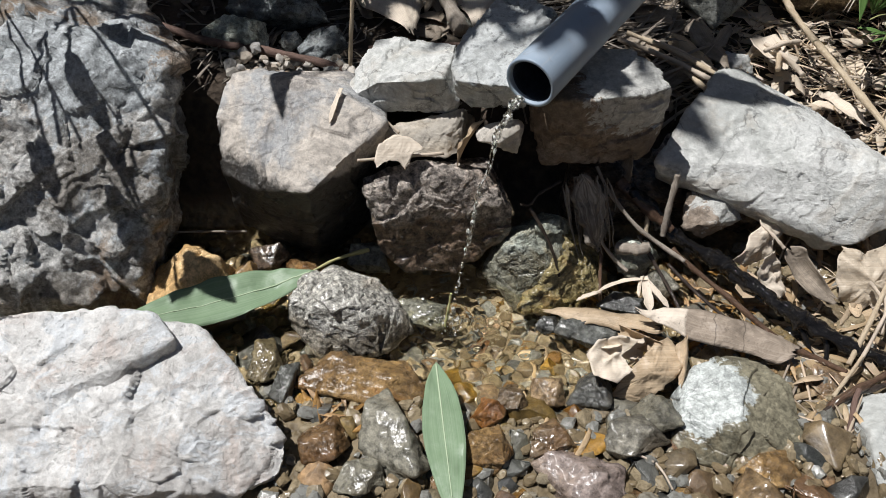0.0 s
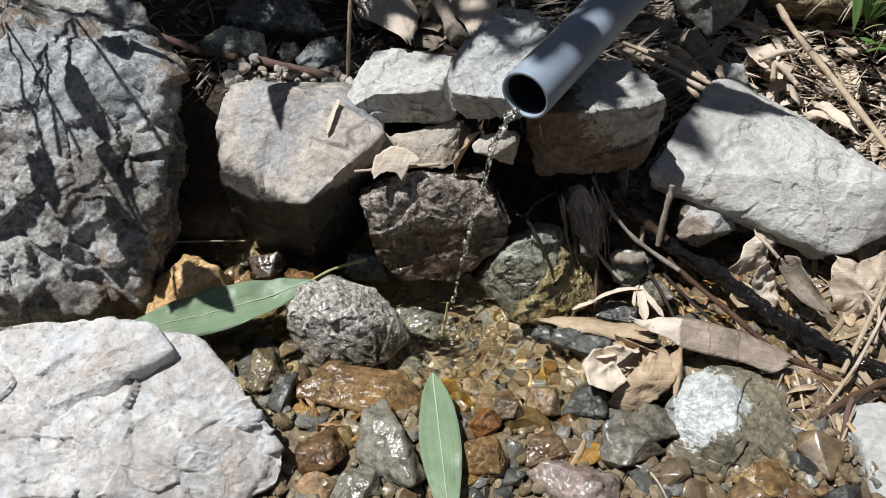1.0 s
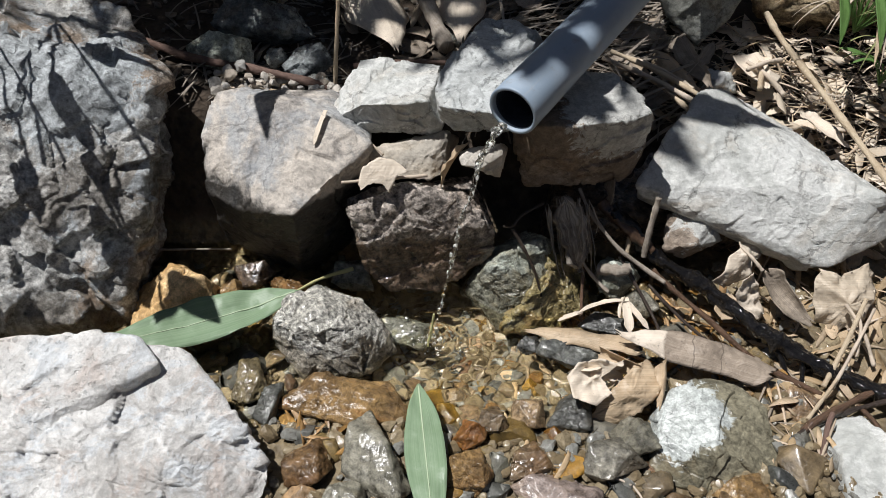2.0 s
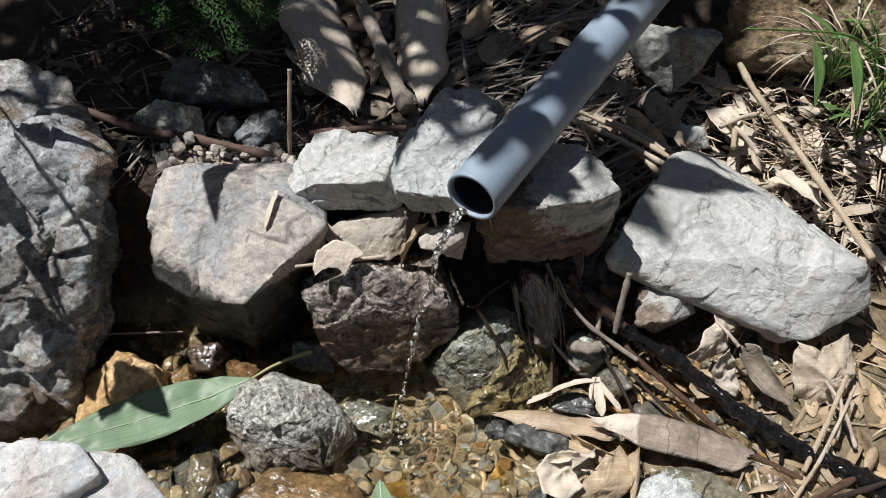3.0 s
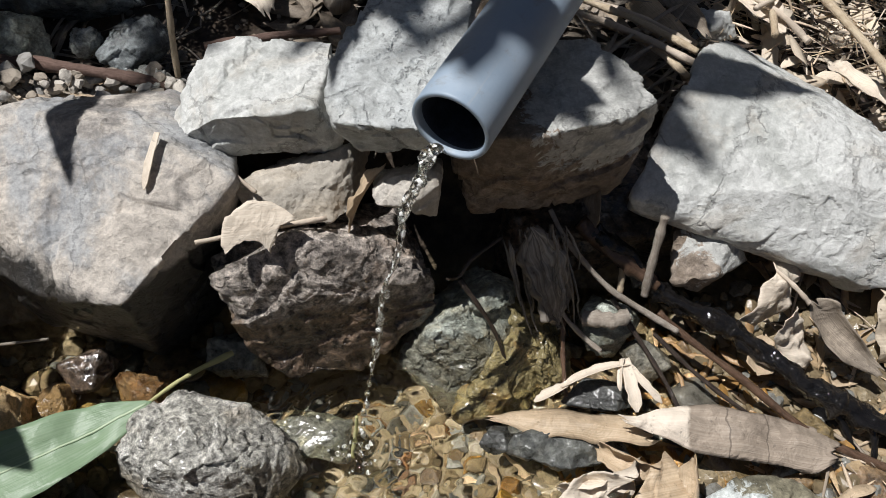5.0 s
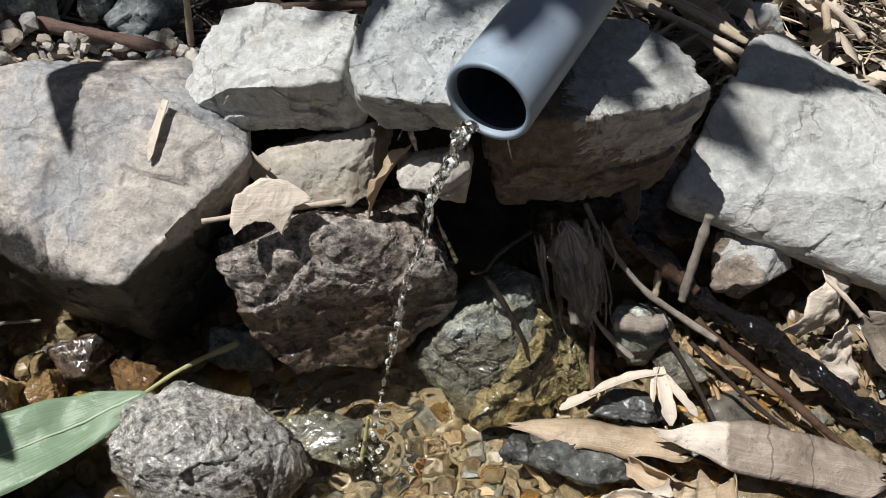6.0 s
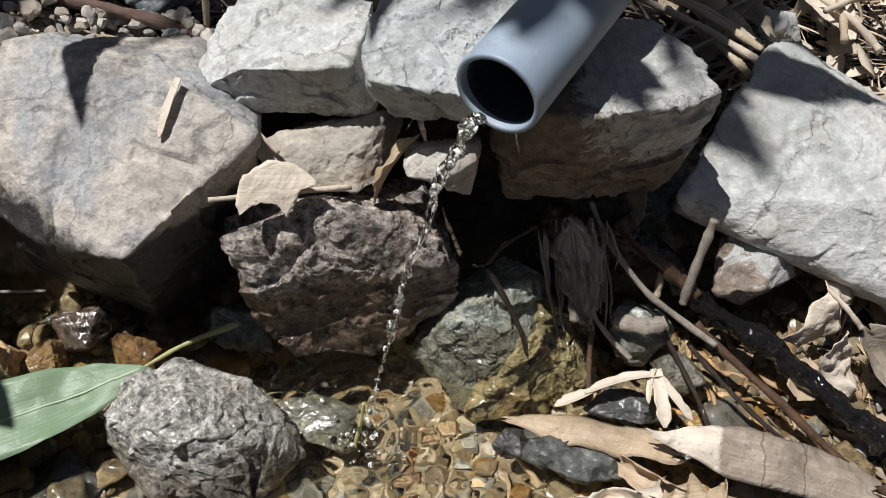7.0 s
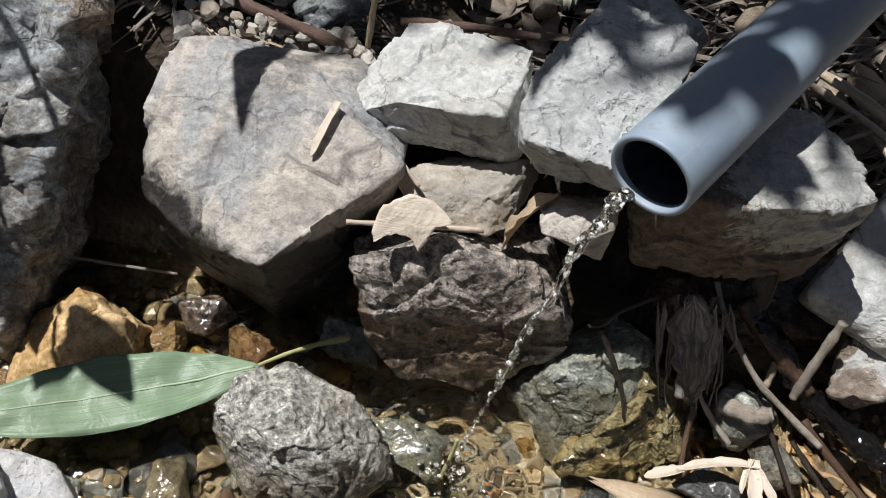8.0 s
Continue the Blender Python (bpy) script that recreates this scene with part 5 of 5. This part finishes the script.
for a, b, w, mat, s in (((.12, .985, .135), (.155, 1.045, .14), .040, LEAF_GREYBROWN, 1), ((.17, 1.03, .14), (.225, 1.06, .145), .034, LEAF_TAN, 2), ((.10, 1.03, .14), (.13, 1.09, .16), .03, LEAF_TAN, 3),
                        ((.325, .965, .115), (.350, .880, .102), .040, LEAF_GREYBROWN, 4), ((.290, .930, .115), (.330, .860, .112), .028, LEAF_TAN, 5), ((.30, .99, .10), (.335, .93, .11), .03, LEAF_GREYBROWN, 6),
                        ((.405, .955, .095), (.42, .885, .105), .034, LEAF_PALE, 7), ((.08, .90, .125), (.12, .95, .13), .03, LEAF_GREYBROWN, 8), ((.46, .86, .085), (.50, .80, .085), .022, LEAF_PALE, 9), ((.345, .925, .10), (.365, .955, .115), .016, LEAF_GREYBROWN, 10)):
    leaf("dry_leaf", a, b, w, mat, "broad dry bamboo leaf on the bank", roll=rnd.uniform(-25, 25), kind="sheath", wave=0.002, bend=rnd.uniform(-0.5, 0.5), curl=rnd.choice((-1.2, 1.2)), seed=90 + s, group="dry leaves on the bank")
for k, (a, b) in enumerate((((.215, .885, .135), (.318, .815, .128)), ((.225, .892, .14), (.320, .832, .128)), ((.245, .898, .13), (.318, .845, .125)), ((.26, .872, .125), (.31, .81, .12)),
                            ((.405, .93, .105), (.432, .86, .11)), ((.425, .95, .10), (.405, .87, .11)), ((.395, .90, .115), (.445, .93, .11)))):
    mid = [(p + q) / 2 + 0.002 for p, q in zip(a, b)]
    stick("cane_stalk", [a, mid, b], .0026, .0032, CANE if k % 2 else STRAW, "dry jointed cane beside the pipe", "cane", "canes beside the pipe", 0.06, 50 + k, 24, 8, 2)


# ---- loose litter ----
def litter(name, count, area, length, width, material, label, seed, lift=0.004, kinds=("blade", "strip", "sheath"), along=None):
    """Many small dry blades or stalks lying about on the ground, in one mesh."""
    r = random.Random(seed)
    vs, fs, us, base = [], [], [], 0
    for k in range(count):
        x, y = r.uniform(area[0], area[1]), r.uniform(area[2], area[3])
        z = float(ground_height(x, y)) + r.uniform(0, lift)
        ln, wd = r.uniform(*length), r.uniform(*width)
        v, f, uv = blade(ln, wd, r.choice(kinds), r.uniform(-1, 1), r.uniform(-1.5, 1.5), r.uniform(-0.6, 0.6), 0, k, 9, 3, 0.0004)
        yaw = r.uniform(0, 360) if along is None else along + r.gauss(0, 28)
        m = np.array(pose(x, y, z, r.uniform(-30, 30), r.uniform(-14, 10), yaw))
        vs.append((v - np.array([ln / 2, 0, 0])) @ m[:3, :3].T + m[:3, 3])
        fs += (f + base).tolist()
        us.append(uv)
        base += len(v)
    ob = mesh_object(name, np.concatenate(vs), fs, material, uv=np.concatenate(us))
    tagged(ob, label, "litter", kind="stuff")


litter("straw_litter", 800, (.36, .68, .74, 1.06), (.02, .075), (.0008, .0030), STRAW, "tangled pale straw on the sunny bank", 1, 0.022, ("strip",))
litter("leaf_litter", 260, (.34, .66, .74, 1.04), (.03, .07), (.008, .02), LEAF_PALE, "bleached dry bamboo leaves among straw", 2, 0.02)
litter("leaf_litter", 190, (.36, .64, .50, .74), (.03, .06), (.006, .016), LEAF_TAN, "dry leaves at the stream's edge", 3, 0.010)
litter("straw_litter", 120, (.36, .60, .40, .70), (.02, .06), (.0014, .003), STRAW, "dry straw at the stream's edge", 4, 0.012, ("strip",))
litter("straw_litter", 420, (.05, .34, .80, 1.10), (.05, .14), (.0016, .0045), BARK_GREY, "long grey straw behind the pipe", 5, 0.016, ("strip",), 35)
litter("leaf_litter", 150, (-.02, .34, .82, 1.15), (.03, .09), (.010, .026), LEAF_GREYBROWN, "grey-brown dry leaves behind the pipe", 6, 0.014)
litter("leaf_litter", 120, (-.5, .0, .80, 1.2), (.02, .06), (.004, .014), LEAF_GREYBROWN, "dark leaf scraps on the shady bank", 7, 0.010)
litter("straw_litter", 150, (-.40, -.05, .74, 1.05), (.02, .07), (.0012, .003), BARK_GREY, "thin twigs on the shady bank", 8, 0.010, ("strip",))
litter("straw_litter", 60, (-.215, -.10, .765, .815), (.015, .045), (.002, .005), STRAW, "straw scraps behind the boulder", 9, 0.022, ("strip",), 170)
litter("leaf_scraps", 200, (.32, .64, .72, 1.04), (.015, .05), (.004, .012), BARK_DARK, "dark rotten leaf scraps among straw", 12, 0.016)
litter("leaf_scraps", 26, (-.11, -.04, .425, .465), (.015, .04), (.003, .008), LEAF_WET, "brown leaf scraps beside the white block", 15, 0.014)
litter("wet_leaf_scraps", 170, (.16, .36, .53, .66), (.012, .045), (.003, .010), LEAF_WET, "wet orange-brown leaf shreds between stones", 14, 0.012)
litter("leaf_litter", 120, (.10, .42, .42, .62), (.012, .04), (.003, .009), LEAF_TAN, "small leaf scraps in the stream bed", 10, 0.010)


# ---- plants ----
def herb(name, base, label, seed, count, spread, size, rise, material=LEAF_FRESH, droop=-0.8, slim=1.0):
    """A tuft: thin stems from one base, each ending in a blade."""
    r = random.Random(seed)
    thing = tagged(new(name), label, "plant")
    for k in range(count):
        a = r.uniform(0, 2 * math.pi)
        d = r.uniform(0.3, 1.0) * spread
        tip = (base[0] + math.cos(a) * d, base[1] + math.sin(a) * d * 0.8, base[2] + r.uniform(0.5, 1.0) * rise)
        mid = tuple(b * 0.5 + t * 0.5 + (0.012 if i == 2 else 0) for i, (b, t) in enumerate(zip(base, tip)))
        stick("stem", [base, mid, tip], .0010, .0007, LEAF_FRESH, "", m=12, n=6, parent=thing)
        ln = r.uniform(*size)
        e = (tip[0] + math.cos(a) * ln, tip[1] + math.sin(a) * ln, tip[2] + r.uniform(-0.5, 0.1) * ln)
        leaf("blade", tip, e, ln * r.uniform(0.16, 0.26) * slim, material, "", roll=r.uniform(-30, 30), kind="blade", bend=droop, curl=0.7, seed=k + seed, nu=16, nv=5, parent=thing).parent = thing
    return thing


herb("green_herb", (.560, .900, .10), "low green herb with narrow leaves among straw", 1, 14, .040, (.016, .032), .06)
herb("green_herb", (.600, .985, .13), "low green herb with narrow leaves on the bank", 2, 16, .060, (.018, .036), .08)
herb("grass_tuft", (.545, .980, .12), "thin drooping grass tuft on the bank", 3, 26, .070, (.05, .10), .08, STRAW, -1.2, 0.16)
herb("grass_tuft", (.585, .930, .115), "thin half-green drooping grass on the bank", 4, 22, .060, (.05, .09), .08, GRASS, -1.5, 0.14)
bamboo = tagged(new("bamboo_shoot"), "young bamboo shoot with broad green leaves", "plant")
stick("stem", [(.62, .99, .13), (.56, .95, .19), (.50, .93, .225), (.40, .935, .225)], .0016, .0010, LEAF_FRESH, "", m=30, n=8, parent=bamboo)
for a, b, w, s in (((.478, .930, .215), (.462, .845, .190), .016, 1), ((.520, .935, .215), (.512, .850, .180), .014, 2), ((.530, .930, .21), (.508, .840, .165), .008, 3), ((.50, .93, .22), (.47, .985, .22), .016, 4)):
    leaf("blade", a, b, w, LEAF_FRESH if s != 3 else LEAF_TAN, "" if s != 3 else "half-withered brown leaf", roll=15 * s - 40, kind="blade", bend=-0.5, curl=0.7, seed=s, nu=24, nv=7, parent=bamboo).parent = bamboo


def fern(base, tip, width, seed, label):
    """A frond: a bent rib with two rows of toothed leaflets."""
    r = random.Random(seed)
    thing = tagged(new("fern_frond"), label, "fern", "ferns on the bank")
    a, b = np.array(base), np.array(tip)
    mid = (a + b) / 2 + np.array([0, 0, 0.02])
    line = spline([a, mid, b], 40)
    stick("rib", [a, mid, b], .0014, .0006, FERN_GREEN, "", m=30, n=6, parent=thing)
    vs, fs, us, base_i = [], [], [], 0
    for k in range(3, 39):
        t = k / 39
        w = width * math.sin(math.pi * min(1, t * 0.9 + 0.08)) ** 0.8
        d = line[min(k + 1, 39)] - line[k - 1]
        d /= np.linalg.norm(d)
        for side in (-1, 1):
            out = np.cross(d, [0, 0, 1]) * side
            out = out / np.linalg.norm(out) + d * 0.35
            n = 7
            for j in range(n):
                q = line[k] + out * w * (j + 0.6) / n + np.array([0, 0, -0.10 * w * (j / n) ** 2 + 0.004 * r.uniform(-1, 1)])
                ln = w * 0.17 * (1 - 0.55 * j / n) + 0.002
                for s2 in (-1, 1):
                    v, f, uv = blade(ln, ln * 0.36, "blade", 0.2, 0.3, 0, 0, k + j, 5, 3, 0.0003)
                    m = np.array(between(q, q + d * s2 * ln * 0.8 + out * ln * 0.7, r.uniform(-25, 25)))
                    vs.append(v @ m[:3, :3].T + m[:3, 3])
                    fs += (f + base_i).tolist()
                    us.append(uv)
                    base_i += len(v)
    mesh_object("foliage", np.concatenate(vs), fs, FERN_GREEN, thing, uv=np.concatenate(us))


fern((-.26, 1.10, .26), (-.118, .885, .250), .060, 1, "green fern frond hanging over the bank")
fern((-.30, 1.12, .26), (-.175, .900, .245), .080, 2, "dark green fern frond in the shade")
fern((-.24, 1.06, .25), (-.150, .862, .232), .066, 6, "dark green fern frond in the shade")
fern((-.48, 1.14, .30), (-.38, .94, .28), .070, 5, "dark green fern frond in the shade")


# ---- overhanging bamboo that shades the bank ----
def shade_point(x, y, z, d):
    """The place at distance d towards the sun from a point."""
    return Vector((x, y, z)) + SUN_FROM * d


def build_canopy():
    thing = tagged(new("bamboo_clump"), "overhanging leafy bamboo clump shading the bank", "bamboo")
    r = random.Random(5)
    for k in range(4):
        x = -0.9 + 0.35 * k
        stick("culm", [(x, 1.95 + 0.1 * k, float(ground_height(x, 1.95 + 0.1 * k))), (x - 0.08, 1.95, 1.2), (x - 0.18, 1.75, 1.75), (x - 0.25, 1.40, 2.0)], .013, .003, CANE, "", m=40, n=10, knots=8, parent=thing)
    vs, fs, us, base = [], [], [], 0
    made = 0
    while made < 1700:
        x, y = r.uniform(-.75, .62), r.uniform(.74, 1.65)
        lit = 0.0
        if x > .30 and y < 1.10:
            lit = 0.985
        elif y < .78:
            lit = 0.22 if .10 < x < .26 else 1.0
        elif x > .20 and y < .95:
            lit = 0.75
        elif x > -.12 and y < 1.12:
            lit = 0.52
        elif x < -.22 and y < .81:
            lit = 0.97
        elif x < -.22 and y < .88:
            lit = 0.5
        elif -.24 < x < .03 and y < .84:
            lit = 1.0
        elif x < .12 and y < .85:
            lit = 0.8
        if r.random() < lit:
            continue
        c = shade_point(x, y, 0.14, r.uniform(1.2, 2.1))
        ln = r.uniform(0.08, 0.17)
        v, f, uv = blade(ln, ln * r.uniform(0.14, 0.2), "blade", r.uniform(-0.9, 0), 0.5, 0, 0, made, 9, 3, 0.0004)
        m = np.array(Matrix.Translation(c) @ pose(0, 0, 0, r.uniform(-35, 35), r.uniform(-25, 30), r.uniform(0, 360)))
        vs.append((v - np.array([ln / 2, 0, 0])) @ m[:3, :3].T + m[:3, 3])
        fs += (f + base).tolist()
        us.append(uv)
        base += len(v)
        made += 1
    # leaves over the pipe
    for k in range(120):
        s = r.uniform(0.055, 0.56)
        if any(abs(s - g) < w for g, w in ((0.10, 0.010), (0.163, 0.034), (0.25, 0.040), (0.36, 0.03))):
            continue
        on = MOUTH + AXIS * s
        c = shade_point(on.x + r.uniform(-.03, .03), on.y + r.uniform(-.02, .02), .26, r.uniform(1.3, 1.9))
        ln = r.uniform(0.045, 0.075)
        v, f, uv = blade(ln, ln * r.uniform(0.35, 0.5), "blade", r.uniform(-0.7, 0), 0.5, 0, 0, k, 9, 3, 0.0004)
        m = np.array(Matrix.Translation(c) @ pose(0, 0, 0, r.uniform(-25, 25), r.uniform(-20, 20), r.uniform(0, 360)))
        vs.append((v - np.array([ln / 2, 0, 0])) @ m[:3, :3].T + m[:3, 3])
        fs += (f + base).tolist()
        us.append(uv)
        base += len(v)
    ob = mesh_object("crown", np.concatenate(vs), fs, LEAF_FRESH, thing, uv=np.concatenate(us))
    tagged(ob, kind="stuff")
    # single sprays that reach further out over the stones
    for (x0, y0, z0), (x1, y1, z1), w, d in (((-.155, .80, .17), (-.145, .695, .15), .027, .45), ((.26, .80, .12), (.42, .79, .11), .048, 1.1), ((.29, .88, .12), (.40, .83, .11), .03, 1.1),
                                            ((.05, .82, .23), (.03, .70, .22), .026, .6), ((.06, .83, .23), (.14, .78, .24), .03, .65), ((.16, .73, .20), (.20, .70, .21), .03, .7),
                                            ((-.24, .60, .03), (-.185, .55, .04), .034, .5), ((-.235, .585, .04), (-.245, .54, .045), .024, .5)):
        leaf("spray_leaf", shade_point(x0, y0, z0, d), shade_point(x1, y1, z1, d), w, LEAF_FRESH, "", roll=10, kind="blade", seed=3, parent=thing).parent = thing


build_canopy()
spray = tagged(new("twig_spray"), "thin twigs with withered leaves hanging over the boulder", "twigs")
for a, b, r0 in (((-.392, .820, .21), (-.370, .655, .175), .0020), ((-.392, .820, .21), (-.318, .625, .170), .0022), ((-.388, .815, .21), (-.282, .570, .120), .0022), ((-.386, .815, .21), (-.245, .640, .150), .0024),
                 ((-.417, .760, .20), (-.352, .655, .175), .0018), ((-.420, .765, .20), (-.380, .640, .170), .0018), ((-.392, .820, .21), (-.385, .700, .20), .0020), ((-.350, .720, .20), (-.305, .650, .17), .0018), ((-.43, .78, .20), (-.425, .69, .19), .0018), ((-.33, .64, .16), (-.305, .60, .12), .0018)):
    p, q = shade_point(*a, 0.22), shade_point(*b, 0.22)
    mid = (p + q) / 2 + Vector((0.006, 0.0, 0.004))
    stick("twig", [p, mid, q], r0 * 0.6, r0, BARK_DARK, "", m=20, n=8, parent=spray)
for (a, b, w) in (((-.36, .800, .20), (-.25, .800, .18), .030), ((-.345, .757, .20), (-.25, .750, .19), .016), ((-.352, .722, .20), (-.335, .675, .19), .024), ((-.335, .675, .18), (-.305, .635, .15), .018), ((-.272, .675, .17), (-.246, .630, .15), .024), ((-.335, .635, .16), (-.300, .580, .12), .030), ((-.39, .66, .18), (-.375, .61, .15), .022)):
    leaf("withered_leaf", shade_point(*a, 0.22), shade_point(*b, 0.22), w, LEAF_GREYBROWN, "", roll=5, kind="blade", seed=4, parent=spray).parent = spray


# ---- pebbles ----
PEBBLES = []
for k in range(16):
    rs = np.random.RandomState(40 + k)
    p = rs.normal(size=(13, 3))
    p /= np.linalg.norm(p, axis=1, keepdims=True)
    p *= np.array([0.0115, 0.0115 * rs.uniform(0.55, 0.95), 0.0115 * rs.uniform(0.32, 0.6)]) * rs.uniform(0.85, 1.1, (13, 1))
    bm = bmesh.new()
    for c in p:
        bm.verts.new(c)
    hull = bmesh.ops.convex_hull(bm, input=bm.verts)
    bmesh.ops.delete(bm, geom=[v for v in bm.verts if not v.link_faces], context="VERTS")
    bmesh.ops.dissolve_limit(bm, angle_limit=0.25, verts=bm.verts, edges=bm.edges)
    bmesh.ops.bevel(bm, geom=bm.edges, offset=0.0011, segments=2, profile=0.6, affect="EDGES")
    bmesh.ops.triangulate(bm, faces=bm.faces)
    bmesh.ops.subdivide_edges(bm, edges=bm.edges, cuts=1, use_grid_fill=True)
    for v in bm.verts:
        q = np.array([v.co[:]])
        v.co += v.normal * float(noise3(q * 220 + k * 9, k)[0] * 0.00045)
    me = bpy.data.meshes.new("pebble")
    bm.to_mesh(me)
    bm.free()
    me.polygons.foreach_set("use_smooth", np.ones(len(me.polygons), dtype=bool))
    PEBBLES.append(me)
VARIANTS = {}


def pebble(x, y, z, size, turn, k, material, label, group):
    key = (k, material.name)
    if key not in VARIANTS:
        me = PEBBLES[k].copy()
        me.materials.append(material)
        VARIANTS[key] = me
    ob = new("pebble", VARIANTS[key])
    s = size / 0.02
    ob.matrix_world = pose(x, y, z, 14 * math.sin(turn), 12 * math.cos(turn * 1.7), turn * 57.3) @ Matrix.Diagonal((s, s, s, 1))
    return tagged(ob, label, "pebble", group)


r = random.Random(77)
KINDS = ((PEBBLE_GREY, "grey wet pebble in the stream bed"), (PEBBLE_BROWN, "brown wet pebble in the stream bed"), (PEBBLE_TAN, "tan pebble in the stream bed"), (PEBBLE_DARK, "dark wet pebble in the stream bed"))
placed = []
tries = 0
while len(placed) < 295 and tries < 20000:
    tries += 1
    x, y = r.triangular(-.30, .44, .08), r.triangular(.33, .67, .43)
    if y > .63 and x > -.1 or x < -.1 and y < .46 or x > .30 and y > .56:
        continue
    size = r.choice((.022, .026, .030, .034, .040, .046, .054)) * r.uniform(0.85, 1.15)
    if size > .022 and ((x - .05) / .13) ** 2 + ((y - .585) / .06) ** 2 < 1:
        continue
    if any(((x - q[0]) / (0.62 * q[2])) ** 2 + ((y - q[1]) / (0.62 * q[3])) ** 2 < 1 for q in BED_PLACES):
        continue
    if any((x - q[0]) ** 2 + (y - q[1]) ** 2 < (0.31 * (size + q[2])) ** 2 for q in placed):
        continue
    placed.append((x, y, size))
    m, label = r.choices(KINDS, (4, 5, 3, 3))[0]
    pebble(x, y, float(ground_height(x, y)) + size * 0.12, size, r.uniform(0, 6.28), r.randrange(16), m, label, "pebbles in the stream bed")


CHIPS = [stone_shape(np.array(box_stone(0, 0, 0, 1.0, 0.62 + 0.05 * (k % 7), 0.40 + 0.05 * (k % 6), 0, seed=500 + k, n=7 + k % 3)) * 0.011, 2, 600 + k, 0.0003, 60, 0.5, 4, 0.15)[1] / 0.01 for k in range(12)]


def gravel(name, count, area, size, material, label, seed, lift=0.0):
    """Many little stones in one mesh, resting on the ground."""
    r = np.random.RandomState(seed)
    faces = sphere(2)[1]
    vs, fs = [], []
    xs, ys = r.uniform(area[0], area[1], count), r.uniform(area[2], area[3], count)
    zs = ground_height(xs, ys)
    for k in range(count):
        s = r.uniform(size[0] ** 0.5, size[1] ** 0.5) ** 2
        m = np.array(pose(xs[k], ys[k], zs[k] + s * 0.14 + r.uniform(0, 1) * lift, r.uniform(-25, 25), r.uniform(-25, 25), r.uniform(0, 360)))
        vs.append(CHIPS[k % 12] * s @ m[:3, :3].T + m[:3, 3])
        fs.append(faces + k * len(CHIPS[0]))
    ob = mesh_object(name, np.concatenate(vs), np.concatenate(fs), material, shade=False)
    tagged(ob, label, "gravel", kind="stuff")


def gravel_material(name, a, b, c, rough):
    m, nt, bsdf = nodes_of(name)
    isl = nt.nodes.new("ShaderNodeNewGeometry").outputs["Random Per Island"]
    v = coords(nt, False)
    mid = tex(nt, v, 240.0, 5, 0.7)
    col = blend(nt, step(nt, isl, 0.25, 0.45), a, b)
    col = blend(nt, step(nt, isl, 0.7, 0.8), col, c)
    col = blend(nt, mth(nt, "MULTIPLY", step(nt, mid, 0.55, 0.35), 0.5), col, tuple(x * 0.35 for x in a))
    nt.links.new(col, bsdf.inputs["Base Color"])
    bsdf.inputs["Roughness"].default_value = rough
    bu = add(nt, "ShaderNodeBump", Strength=0.5, Distance=0.001, Height=mid)
    nt.links.new(bu.outputs[0], bsdf.inputs["Normal"])
    return m


WET_GRAVEL = gravel_material("wet_gravel", (0.19, 0.145, 0.085), (0.29, 0.235, 0.15), (0.22, 0.22, 0.20), 0.18)
DRY_GRAVEL = gravel_material("dry_gravel", (0.36, 0.31, 0.25), (0.52, 0.48, 0.42), (0.30, 0.29, 0.27), 0.85)
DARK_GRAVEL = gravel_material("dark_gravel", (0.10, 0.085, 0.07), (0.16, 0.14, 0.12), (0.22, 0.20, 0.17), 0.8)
gravel("bed_gravel", 2700, (-.34, .46, .31, .68), (.007, .026), WET_GRAVEL, "brown and grey wet gravel of the stream bed", 1, 0.003)
gravel("bank_gravel", 300, (-.22, -.085, .742, .814), (.008, .022), DRY_GRAVEL, "pale sharp gravel behind the boulder", 2, 0.030)
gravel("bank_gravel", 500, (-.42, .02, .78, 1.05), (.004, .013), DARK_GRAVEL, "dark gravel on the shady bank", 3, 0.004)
